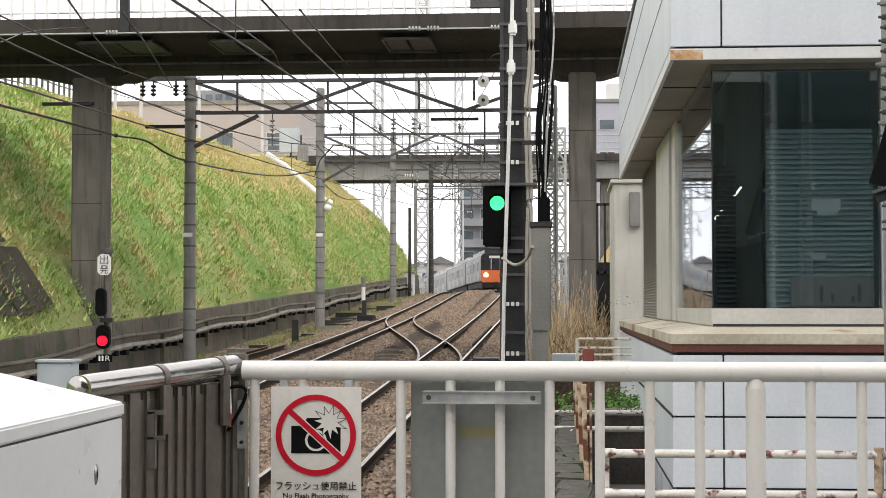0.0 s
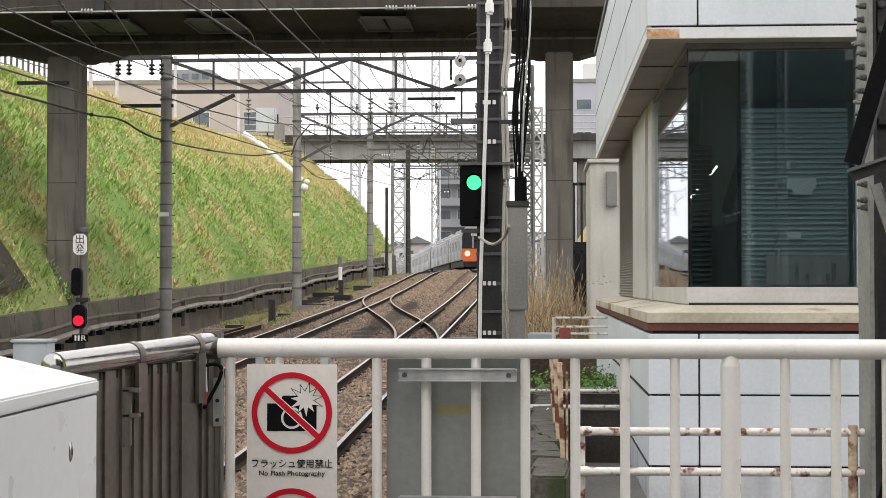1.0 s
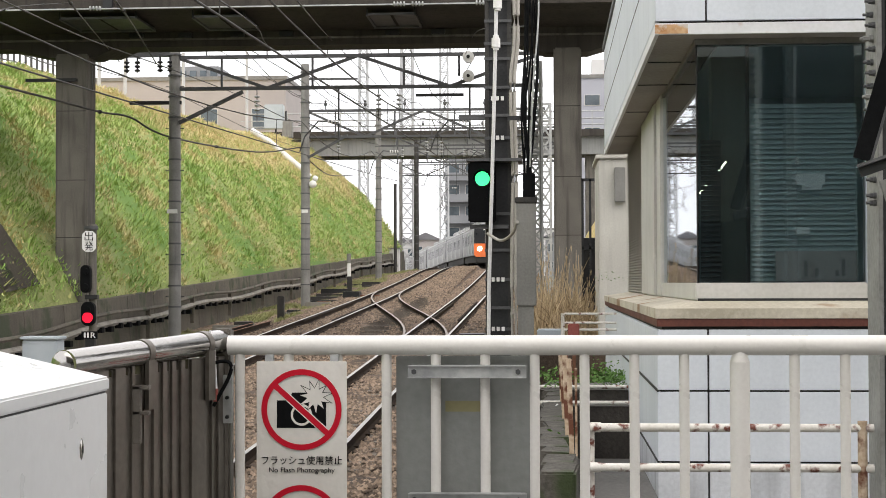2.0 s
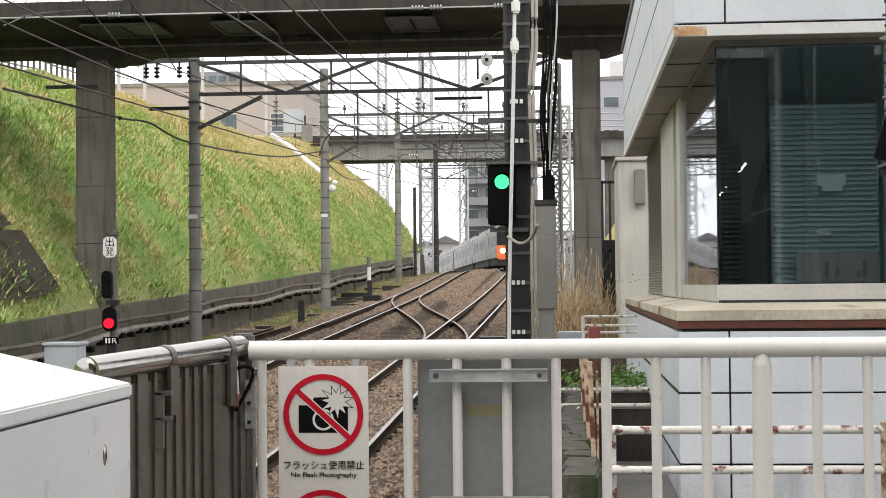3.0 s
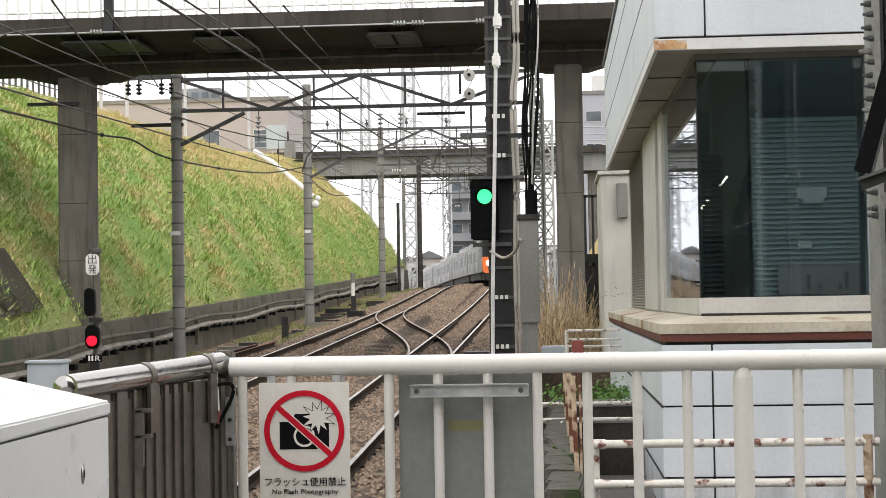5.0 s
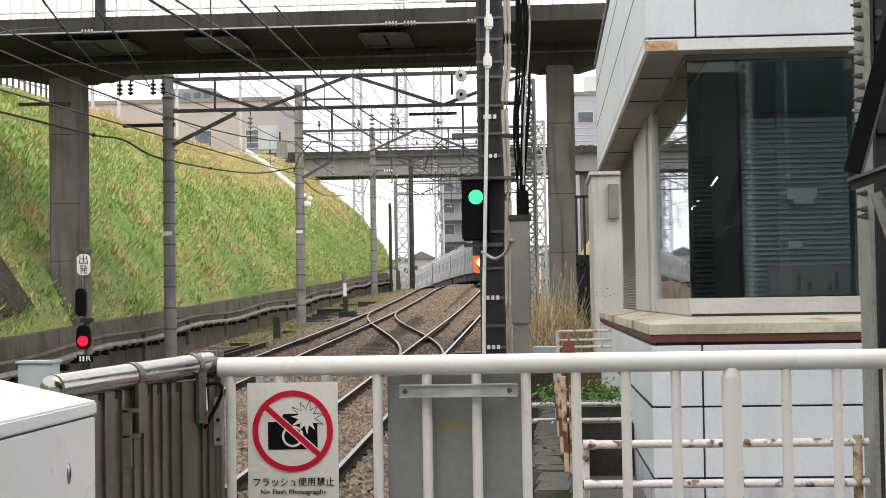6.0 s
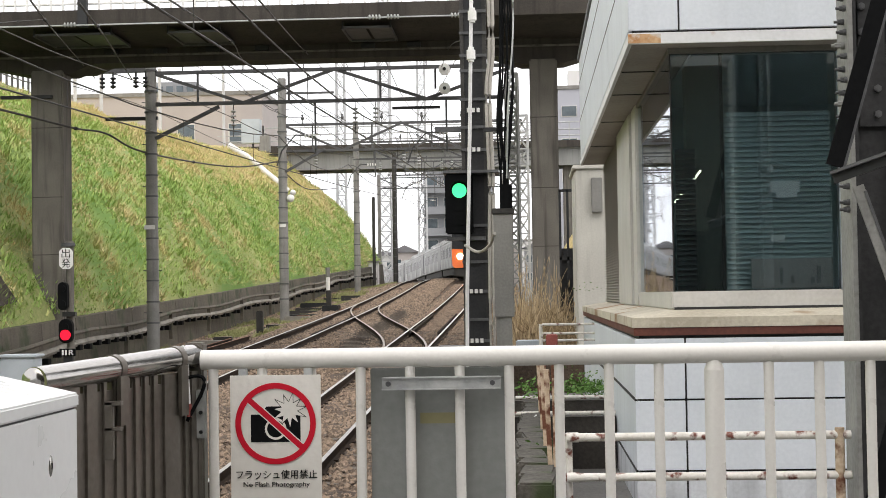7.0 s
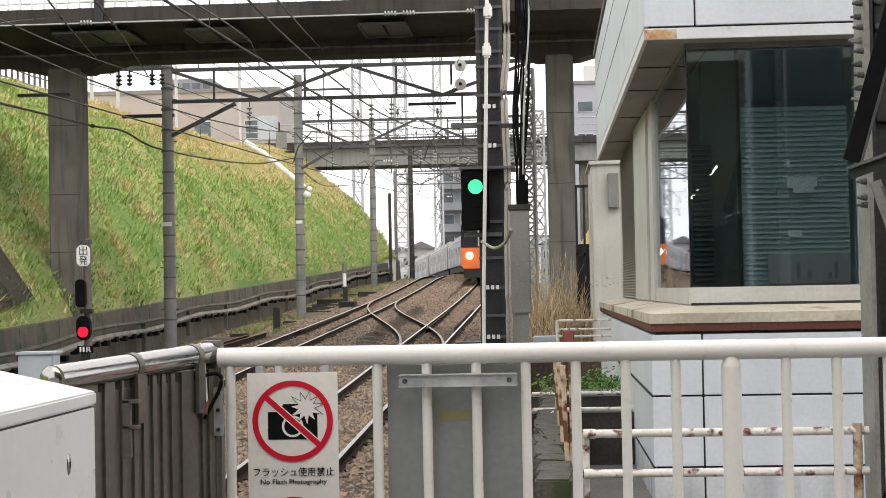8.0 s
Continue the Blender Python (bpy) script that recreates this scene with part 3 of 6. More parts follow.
def build_platform():
    solid("platform", M_PAVE, None, ((-1.8, -60, -3.2), (6, 5.0, FLOOR)))
    tagged(bpy.data.objects["platform"], "grey paved station platform end behind the fence", "platform", kind="structure")
    solid("walkway", M_PAVE, None, ((0.16, 5.02, -3.2), (3.0, 21.5, -1.36)))
    tagged(bpy.data.objects["walkway"], "dark concrete walkway beside the white signal cabin", "walkway", kind="structure")
    # unseen plain canopy and walls, added to close the station and darken window reflections
    solid("ceiling", M_SOFFIT, None, ((-1.6, -60, 3.0), (9, -0.8, 3.2)), ((-1.6, -0.8, 3.0), (9, -0.7, 4.2)))
    tagged(bpy.data.objects["ceiling"], "unseen plain canopy added to darken the cabin window reflections", "ceiling", kind="structure")
    solid("wall_unseen", M_CONCRETE_DARK, None, ((8.9, -60, FLOOR), (9.1, 4.0, 3.0)), ((-1.5, -60.2, FLOOR), (9, -60, 3.0)))
    tagged(bpy.data.objects["wall_unseen"], "unseen plain wall added to keep sky out of the window reflections", "wall", kind="structure")


build_ground()
build_ballast()
build_bank()
build_grass()
build_cess_weeds()
build_far_rise()
build_retaining_wall()
TRACKS = build_tracks()
build_near_bridge()
build_far_bridge()
build_platform()


# ---- signal cabin ----
def build_cabin():
    cab = thing("signal_cabin", "white panelled signal cabin with dark windows and rusty ledge", "building", kind="structure")
    XW, YW, YB, XR = 0.67, 10.0, 19.5, 4.2
    # lower wall panels, each proud of the dark joints
    solid("wall_core", M_SEAL, cab, ((XW + 0.03, YW + 0.03, -3.0), (XR, YB, -0.285)))
    zs = [-0.30, -0.69, -1.135, -1.60, -2.1]
    xs = [XW, 0.985, 2.05, 3.1, XR]
    for i in range(len(xs) - 1):
        for j in range(len(zs) - 1):
            lo = (xs[i] + (0.006 if i else 0), YW, zs[j + 1] + 0.007)
            hi = (xs[i + 1] - 0.006, YW + 0.028, zs[j] - 0.005)
            solid("panel", M_PANEL_DIRTY if j > 1 else M_PANEL, cab, (lo, hi), bevel=0.003)
    ys = [YW + 0.03, 12.6, 15.2, 17.6, YB]
    for i in range(len(ys) - 1):
        for j in range(len(zs) - 1):
            solid("panel", M_PANEL_DIRTY if j > 1 else M_PANEL, cab, ((XW, ys[i], zs[j + 1] + 0.011), (XW + 0.028, ys[i + 1], zs[j] - 0.009)), bevel=0.003)
    # ledge with red-brown flashing below it
    bm = bmesh.new()
    xo, yo, xi, yi = XW - 0.012, YW - 0.014, 0.96, 10.27
    t0 = [(xo, YB), (xo, yo), (XR, yo)]
    t1 = [(xi, YB), (xi, yi), (XR, yi)]
    lo = [bm.verts.new((x, y, -0.235)) for x, y in t0]
    up = [bm.verts.new((x, y, -0.172)) for x, y in t0]
    inn = [bm.verts.new((x, y, -0.125)) for x, y in t1]
    inl = [bm.verts.new((x, y, -0.235)) for x, y in t1]
    for k in range(2):
        for a, b in ((lo, up), (up, inn), (inn, inl), (inl, lo)):
            bm.faces.new((a[k], a[k + 1], b[k + 1], b[k]))
    part("ledge", bm, M_LEDGE, cab, "cream concrete ledge with rust stains", smooth=False)
    solid("flashing", M_REDBROWN, cab, ((XW - 0.004, YW - 0.006, -0.285), (XR, YW + 0.03, -0.237)), ((XW - 0.004, YW + 0.03, -0.285), (XW + 0.03, YB, -0.237)))
    for z in (-0.69, -1.135, 2.1, 2.56):
        solid("side_joint", M_SEAL, cab, ((XW - 0.0015, YW + 0.03, z - 0.008), (XW + 0.01, YB, z + 0.008)))
    # window band
    solid("sill_seal", M_SEAL, cab, ((0.945, 10.245, -0.128), (2.02, 10.262, -0.112)))
    XG, YG = 0.94, 10.27
    solid("window_frame", M_TRIM, cab, ((XG - 0.005, YG - 0.02, -0.125), (2.02, YG + 0.05, -0.012)), bevel=0.006, label="pale aluminium window frame")
    solid("window_frame", M_TRIM, cab, ((XG - 0.008, YG + 0.05, -0.125), (XG + 0.05, 13.5, -0.012)), bevel=0.006)
    solid("window_head", M_GREYBOX, cab, ((XG - 0.005, YG - 0.02, 1.525), (2.02, YG + 0.05, 1.56)), ((XG - 0.005, YG + 0.05, 1.53), (XG + 0.05, 13.5, 1.56)))
    solid("pane", M_GLASS, cab, ((XG + 0.01, YG + 0.012, -0.012), (2.0, YG + 0.020, 1.53))).visible_shadow = False
    solid("pane", M_GLASS, cab, ((XG + 0.008, YG + 0.03, -0.012), (XG + 0.016, 13.3, 1.53))).visible_shadow = False
    solid("corner_joint", M_SEAL, cab, ((XG + 0.003, YG + 0.006, -0.012), (XG + 0.011, YG + 0.012, 1.53)))
    solid("mullion", M_SEAL, cab, ((1.265, YG + 0.022, -0.012), (1.285, YG + 0.06, 1.53)))
    solid("corner_post", M_TRIM, cab, ((XG - 0.02, 13.3, -0.125), (XG + 0.06, 13.75, 1.56)), ((XG - 0.03, 13.95, -0.125), (XG + 0.06, 15.9, 1.56)), bevel=0.01)
    solid("door_gap", M_SEAL, cab, ((XG + 0.01, 13.75, -0.125), (XG + 0.06, 13.95, 1.56)))
    # louvred side
    solid("louvre_backing", M_LOUVRE, cab, ((XG + 0.02, 15.9, -0.125), (XG + 0.06, YB, 1.56)))
    bm = bmesh.new()
    extrude(bm, [(-0.012, -0.012), (0.012, 0.004), (0.012, 0.009), (-0.012, -0.006)], 15.95, YB - 0.05)
    slat = mesh_of("louvre_slat", bm, M_LOUVRE)
    for i in range(56):
        s = new("louvre_slat", slat)
        s.parent, s.location = cab, (XG + 0.005, 0, -0.10 + i * 0.0295)
    # right of the first window: wall and a second window
    solid("wall_pier", M_PANEL, cab, ((2.02, YG - 0.02, -0.125), (2.35, YG + 0.06, 1.56)))
    solid("window_frame", M_TRIM, cab, ((2.35, YG - 0.02, -0.125), (4.1, YG + 0.05, 0.05)))
    solid("pane", M_GLASS, cab, ((2.35, YG + 0.012, 0.05), (4.1, YG + 0.020, 1.56))).visible_shadow = False
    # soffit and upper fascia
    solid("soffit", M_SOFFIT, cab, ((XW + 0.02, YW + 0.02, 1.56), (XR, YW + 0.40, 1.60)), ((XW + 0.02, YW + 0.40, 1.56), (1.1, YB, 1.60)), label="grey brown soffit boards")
    for y in (11.3, 12.6, 14.6, 17.0):
        solid("soffit_joint", M_SEAL, cab, ((XW + 0.03, y, 1.553), (XG, y + 0.012, 1.561)))
    solid("fascia_strip", M_FASCIA, cab, ((XW - 0.004, YW - 0.006, 1.552), (XR, YW + 0.02, 1.622)), ((XW - 0.004, YW + 0.02, 1.552), (XW + 0.02, YB, 1.622)), label="white fascia strip with orange rust")
    solid("rust_run", M_FLOWRUST, cab, ((XW - 0.006, YW - 0.0085, 1.556), (XW + 0.2, YW - 0.0055, 1.614)), label="orange rust run on the fascia corner")
    solid("upper_core", M_SEAL, cab, ((XW + 0.03, YW + 0.03, 1.60), (XR, YB, 2.84)))
    for i in range(len(xs) - 1):
        solid("panel", M_PANEL, cab, ((xs[i] + (0.006 if i else 0), YW, 1.637), (xs[i + 1] - 0.006, YW + 0.028, 2.84)), bevel=0.003)
    zs2 = [1.637, 2.1, 2.56, 2.84]
    for i in range(len(ys) - 1):
        for j in range(3):
            solid("panel", M_PANEL, cab, ((XW, ys[i], zs2[j] + 0.004), (XW + 0.028, ys[i + 1] - 0.008, zs2[j + 1] - 0.004)), bevel=0.003)
    solid("roof", M_GREYSTEEL, cab, ((XW - 0.02, YW - 0.02, 2.84), (XR, YB, 2.90)))
    solid("back_wall", M_PANEL, cab, ((XW + 0.3, YB - 0.06, -0.2), (XR, YB, 1.6)), ((XR - 0.06, YW + 0.4, -0.2), (XR, YB - 0.06, 1.6)))
    # room inside
    solid("room_floor", M_ROOM, cab, ((XG + 0.1, YG + 0.1, -0.283), (XR - 0.1, YB - 0.1, -0.25)))
    solid("room_wall", M_ROOM, cab, ((XG + 0.08, 13.4, -0.25), (XR - 0.1, 13.46, 1.55)))
    solid("room_ceiling", M_ROOM, cab, ((XG + 0.16, YG + 0.14, 1.535), (XR - 0.1, 13.38, 1.552)))
    solid("room_column", M_GREYBOX, cab, ((1.107, 10.9, -0.25), (1.34, 11.1, 1.55)))
    bm = bmesh.new()
    extrude(bm, [(-0.011, -0.014), (0.011, 0.013), (0.011, 0.016), (-0.011, -0.011)], 0.0, 0.68, "x")
    wide = mesh_of("blind_slat", bm, M_BLIND)
    # the corner blind gets less light: its shade is put into a darker slat colour
    bm = bmesh.new()
    extrude(bm, [(-0.011, -0.014), (0.011, 0.013), (0.011, 0.016), (-0.011, -0.011)], 0.0, 0.13, "x")
    narrow = mesh_of("blind_slat", bm, M_GREYSTEEL)
    blind = thing("venetian_blind", "grey green venetian blind lowered behind the cabin window", "blind", "cabin blinds")
    for i in range(35):
        s = new("blind_slat", wide)
        s.parent, s.location = blind, (1.30, 10.36, 0.01 + i * 0.033)
    blind = thing("venetian_blind", "narrow venetian blind in the cabin window corner, its shade painted as dark grey", "blind", "cabin blinds")
    for i in range(28):
        s = new("blind_slat", narrow)
        s.parent, s.location = blind, (0.98, 10.38, 0.01 + i * 0.033)
    for lo, hi in (((1.58, 10.32, 0.62), (1.77, 10.325, 0.69)), ((1.62, 10.32, 0.585), (1.75, 10.325, 0.62)), ((1.58, 10.32, 0.30), (1.67, 10.325, 0.345)), ((1.58, 10.32, 0.75), (1.605, 10.325, 0.80))):
        p = solid("paper_note", M_WHITE, None, (lo, hi))
        tagged(p, "white paper note fixed behind the cabin window", "paper", "window notes")
    p = solid("paper_sheet", M_BUILD, None, ((1.45, 10.32, 0.0), (1.97, 10.326, 0.19)))
    tagged(p, "pale paper sheet with marks standing in the window", "paper")
    for x, z, h in ((1.63, 0.03, 0.1), (1.70, 0.03, 0.05), (1.87, 0.03, 0.11), (1.83, 0.03, 0.04)):
        solid("mark", M_GREYBOX, p, ((x, 10.313, z), (x + 0.022, 10.319, z + h)))
    # two bright streaks reflected in the window, added as glowing rods behind the glass
    for x, z in ((1.143, 0.76), (1.018, 0.612)):
        lamp = thing("reflection_glint", "small glowing rod standing in for a bright reflection in the cabin window", "lamp", "cabin lamps")
        bm = bmesh.new()
        rod(bm, (x - 0.026, 10.58, z - 0.032), (x + 0.026, 10.62, z + 0.032), 0.007, 8)
        part("tube", bm, glowing("reflection glow", (1.0, 0.92, 0.7), 3.0), lamp)


# ---- fence at the platform end ----
def build_fence():
    f = thing("platform_fence", "cream painted steel pipe fence at the platform end", "fence")
    Y, Z = 4.85, -0.198
    bm = bmesh.new()
    rod(bm, (-0.995, Y, Z), (2.4, Y, Z), 0.0305, 24)
    part("top_rail", bm, M_FENCE, f)
    bm = bmesh.new()
    rod(bm, (-0.995, Y, -1.25), (2.4, Y, -1.25), 0.02, 16)
    part("bottom_rail", bm, M_FENCE, f)
    bm = bmesh.new()
    rod(bm, (0, Y, -1.25), (0, Y, Z - 0.02), 0.0155, 14)
    bal = mesh_of("baluster", bm, M_FENCE, True)
    for x in (-0.959, -0.807, -0.655, -0.503, -0.351, -0.199, -0.048, 0.104, 0.255, 0.406, 0.737, 0.888, 1.04, 1.192, 1.343, 1.495, 1.83, 1.98, 2.13):
        b = new("baluster", bal)
        b.parent, b.location = f, (x, 0, 0)
    for x in (0.573, 1.66):
        bm = bmesh.new()
        rod(bm, (x, Y, FLOOR), (x, Y, Z - 0.05), 0.030, 20)
        rod(bm, (x, Y, Z - 0.05), (x, Y - 0.006, Z + 0.006), 0.030, 20, 0.012)
        part("post", bm, M_FENCE, f)


def disc_ring(bm, cx, cz, y, r0, r1, n=64):
    a = [bm.verts.new((cx + r0 * math.cos(k * math.tau / n), y, cz + r0 * math.sin(k * math.tau / n))) for k in range(n)]
    b = [bm.verts.new((cx + r1 * math.cos(k * math.tau / n), y, cz + r1 * math.sin(k * math.tau / n))) for k in range(n)]
    for k in range(n):
        bm.faces.new((a[k], a[(k + 1) % n], b[(k + 1) % n], b[k]))


def flat(bm, pts, y):
    bm.faces.new([bm.verts.new((x, y, z)) for x, z in pts])


def text_part(name, body, size, x, y, z, mat, parent, width=None):
    """Lettering that faces the platform, centred at x, baseline at z."""
    cu = bpy.data.curves.new(name, "FONT")
    cu.body, cu.size, cu.align_x, cu.extrude = body, size, "CENTER", 0.0008
    tmp = new(name, cu)
    bpy.context.view_layer.update()
    me = bpy.data.meshes.new_from_object(tmp.evaluated_get(bpy.context.evaluated_depsgraph_get()))
    bpy.data.objects.remove(tmp)
    me.materials.clear()
    me.materials.append(mat)
    ob = new(name, me)
    ob.parent = parent
    wide = max((v.co.x for v in me.vertices), default=0.1) - min((v.co.x for v in me.vertices), default=0)
    sx = width / wide if width else 1.0
    ob.matrix_basis = Matrix.Translation((x, y, z)) @ Matrix.Rotation(radians(90), 4, "X") @ Matrix.Diagonal((sx, 1, 1, 1))
    return ob


def prohibition(sign, cx, cz, y, second=False):
    bm = bmesh.new()
    flat(bm, [(cx - 0.076, cz - 0.056), (cx + 0.076, cz - 0.056), (cx + 0.076, cz + 0.028), (cx + 0.03, cz + 0.028), (cx + 0.016, cz + 0.052), (cx - 0.028, cz + 0.052), (cx - 0.042, cz + 0.028), (cx - 0.076, cz + 0.028)], y - 0.0012)
    part("camera_symbol", bm, M_BLACK, sign, smooth=False)
    bm = bmesh.new()
    disc_ring(bm, cx, cz - 0.016, y - 0.0018, 0.026, 0.033)
    part("lens_symbol", bm, M_SIGN, sign, smooth=False)
    if not second:
        for k, (grow, mat, dy) in enumerate(((1.14, M_BLACK, 0.0022), (1.0, M_SIGN, 0.0027))):
            bm = bmesh.new()
            pts = []
            for i in range(22):
                r = (0.046 if i % 2 == 0 else 0.024) * grow
                if i % 4 == 0:
                    r *= 1.12
                a = i * math.tau / 22 + 0.2
                pts.append((cx + 0.042 + r * math.cos(a), cz + 0.040 + r * math.sin(a)))
            flat(bm, pts, y - dy)
            part("flash_symbol", bm, mat, sign, smooth=False)
    bm = bmesh.new()
    a = radians(-42)
    dx, dz, w = math.cos(a) * 0.1068, math.sin(a) * 0.1068, 0.0088
    nx, nz = -math.sin(a) * w, math.cos(a) * w
    flat(bm, [(cx - dx - nx, cz - dz - nz), (cx + dx - nx, cz + dz - nz), (cx + dx + nx, cz + dz + nz), (cx - dx + nx, cz - dz + nz)], y - 0.0034)
    disc_ring(bm, cx, cz, y - 0.0038, 0.106, 0.1235)
    part("prohibition_ring", bm, M_SIGNRED, sign, smooth=False)
    bm = bmesh.new()
    w = 0.0118
    nx, nz = -math.sin(a) * w, math.cos(a) * w
    flat(bm, [(cx - dx - nx, cz - dz - nz), (cx + dx - nx, cz + dz - nz), (cx + dx + nx, cz + dz + nz), (cx - dx + nx, cz - dz + nz)], y - 0.0030)
    part("slash_border", bm, M_SIGN, sign, smooth=False)


def build_signs():
    s = thing("prohibition_sign", "cream sign forbidding flash photography, red ring and black camera", "sign")
    Y = 4.80
    solid("board", M_SIGN, s, ((-0.898, Y, -0.90), (-0.620, Y + 0.004, -0.245)), bevel=0.0015)
    cx = -0.759
    prohibition(s, cx, -0.392, Y)
    text_part("japanese_text", "フラッシュ使用禁止", 0.029, cx, Y - 0.002, -0.557, M_BLACK, s, 0.247)
    text_part("english_text", "No Flash Photography", 0.021, cx, Y - 0.002, -0.583, M_BLACK, s, 0.202)
    prohibition(s, cx, -0.745, Y, True)
    for x in (-0.86, -0.66):
        solid("clip", M_GALV, s, ((x - 0.012, Y + 0.004, -0.26), (x + 0.012, Y + 0.03, -0.225)))
    p = thing("sign_back", "grey back of a metal sign clamped to the fence", "sign")
    solid("plate", M_SIGNBACK, p, ((-0.478, 4.90, -0.98), (-0.058, 4.908, -0.232)), bevel=0.003)
    for z in (-0.277, -0.665):
        bar = solid("clamp_bar", M_GALV, p, ((-0.434, 4.815, z - 0.02), (-0.073, 4.835, z + 0.02)), bevel=0.004)
        for dz in (-0.019, 0.016):
            solid("lip", M_GALV, bar, ((-0.434, 4.806, z + dz), (-0.073, 4.8155, z + dz + 0.003)))
        for x in (-0.415, -0.098):
            bm = bmesh.new()
            rod(bm, (x, 4.806, z), (x, 4.8155, z), 0.0085, 6)
            part("bolt", bm, M_GREYSTEEL, bar)
    solid("tape", M_TAPE, p, ((-0.325, 4.8985, -0.405), (-0.215, 4.8998, -0.372)))


# ---- side gate and cabinet on the platform ----
def build_gate():
    g = thing("side_gate", "brown stainless slatted gate with a bright round top tube", "gate")
    a, b = Vector((-1.255, 4.02, -0.214)), Vector((-1.022, 4.9, -0.186))
    d = (b - a).normalized()
    bm = bmesh.new()
    rod(bm, a, b, 0.037, 28)
    ball(bm, a + d * 0.004, 0.0368, (1, 0.5, 1))
    part("top_tube", bm, M_STEEL, g, "polished stainless top tube")
    side = Vector((d.y, -d.x, 0))
    L = (b - a).length
    for s0, s1, mat in ((0.02, 0.20, M_STEEL_BROWN), (0.22, 0.29, M_STEEL_BROWN), (0.31, 0.34, M_STEEL_BROWN)) + tuple((0.375 + 0.055 * i, 0.415 + 0.055 * i, M_STEEL_BROWN) for i in range(5)) + ((0.66, 0.77, M_STEEL_BROWN), (0.79, 0.82, M_STEEL_BROWN), (0.835, 0.905, M_STEEL_BROWN)):
        bm = bmesh.new()
        p, q = a + d * s0, a + d * s1
        pts = []
        for pt in (p - side * 0.018, q - side * 0.018, q + side * 0.018, p + side * 0.018):
            pts.append((pt.x, pt.y))
        extrude(bm, pts, FLOOR, -0.232, "z")
        bmesh.ops.bevel(bm, geom=[e for e in bm.edges if abs(e.verts[0].co.z - e.verts[1].co.z) > 0.5], offset=0.008, segments=2, affect="EDGES")
        part("slat", bm, mat, g)
    bm = bmesh.new()
    p, q = a + d * 0.0, a + d * 0.9
    beam(bm, (p.x, p.y, -0.8), (q.x, q.y, -0.8), 0.02, 1.08)
    part("backing", bm, M_STEEL_BROWN, g)
    for s in (0.40, 0.765):
        bm = bmesh.new()
        c = a + d * s
        rod(bm, c - d * 0.014, c + d * 0.014, 0.0395, 24)
        part("clamp_band", bm, M_STEEL_BROWN, g)
        e = c + side * 0.024
        bm = bmesh.new()
        extrude(bm, [(q.x, q.y) for q in (e - d * 0.022, e + d * 0.022, e + d * 0.022 + side * 0.012, e - d * 0.022 + side * 0.012)], -0.36, c.z - 0.02, "z")
        part("clamp_strap", bm, M_STEEL_BROWN, g)
    bm = bmesh.new()
    e = b + d * 0.0
    box(bm, (e.x - 0.035, e.y - 0.03, FLOOR), (e.x + 0.028, e.y + 0.03, -0.146), 0.006)
    part("end_post", bm, M_STEEL_BROWN, g)
    solid("hinge_plate", M_GALV, g, ((-1.048, 4.858, -0.44), (-0.985, 4.866, -0.29)), bevel=0.002)
    for z in (-0.31, -0.36, -0.42):
        for x in (-1.03, -1.0):
            bm = bmesh.new()
            rod(bm, (x, 4.848, z), (x, 4.8575, z), 0.006, 8)
            part("hinge_bolt", bm, M_DARKSTEEL, g)
    c = a + d * 0.335 + side * 0.03
    solid("latch", M_STEEL_BROWN, g, ((c.x - 0.018, c.y - 0.012, -0.45), (c.x + 0.006, c.y + 0.012, -0.29)), ((c.x - 0.018, c.y - 0.012, -0.30), (c.x + 0.03, c.y + 0.016, -0.288)), ((c.x - 0.018, c.y - 0.012, -0.37), (c.x + 0.03, c.y + 0.016, -0.36)), bevel=0.002)
    k = a + d * 0.80 + side * 0.045
    strap = thing("cable_loop", "black cable loop with a white tie hanging on the gate", "cable")
    bm = bmesh.new()
    tube(bm, [(k.x - 0.02 + 0.055 * math.sin(t * math.pi), k.y, -0.25 + 0.02 * math.sin(t * math.pi) - 0.13 * t * t) for t in np.linspace(0, 1, 14)], 0.006)
    part("cord", bm, M_BLACK, strap)
    bm = bmesh.new()
    tube(bm, [(k.x - 0.03, k.y - 0.005, -0.15), (k.x - 0.018, k.y + 0.002, -0.2), (k.x - 0.016, k.y, -0.25), (k.x - 0.012, k.y, -0.33)], 0.004)
    part("tie", bm, M_WHITE, strap)
    solid("connector", M_REDPAINT, strap, ((k.x - 0.02, k.y - 0.006, -0.37), (k.x - 0.006, k.y + 0.006, -0.325)), bevel=0.003)


def build_cabinet():
    c = thing("equipment_cabinet", "white enamel cabinet with sloping lid on the platform", "cabinet")
    X, Y0, Y1 = -0.96, 1.3, 3.4
    solid("body", M_CABINET, c, ((-1.75, Y0 + 0.02, FLOOR), (X - 0.002, Y1 - 0.01, -0.2425)), bevel=0.002)
    solid("seal", M_SEAL, c, ((-1.74, Y0 + 0.03, -0.2430), (X - 0.006, Y1 - 0.014, -0.2372)))
    bm = bmesh.new()
    extrude(bm, [(X, -0.238), (X, -0.209), (-1.36, -0.117), (-1.76, -0.209), (-1.76, -0.238)], Y0, Y1)
    bmesh.ops.bevel(bm, geom=list(bm.edges), offset=0.004, segments=2, affect="EDGES")
    part("lid", bm, M_CABINET, c)
    bm = bmesh.new()
    ball(bm, (X - 0.004, 3.2, -0.345), 0.024, (0.25, 0.55, 1.0))
    h = part("lock", bm, M_STEEL, c)
    solid("keyhole", M_BLACK, h, ((X, 3.196, -0.352), (X + 0.0022, 3.202, -0.339)))


build_cabin()
build_fence()
build_signs()
build_gate()
build_cabinet()


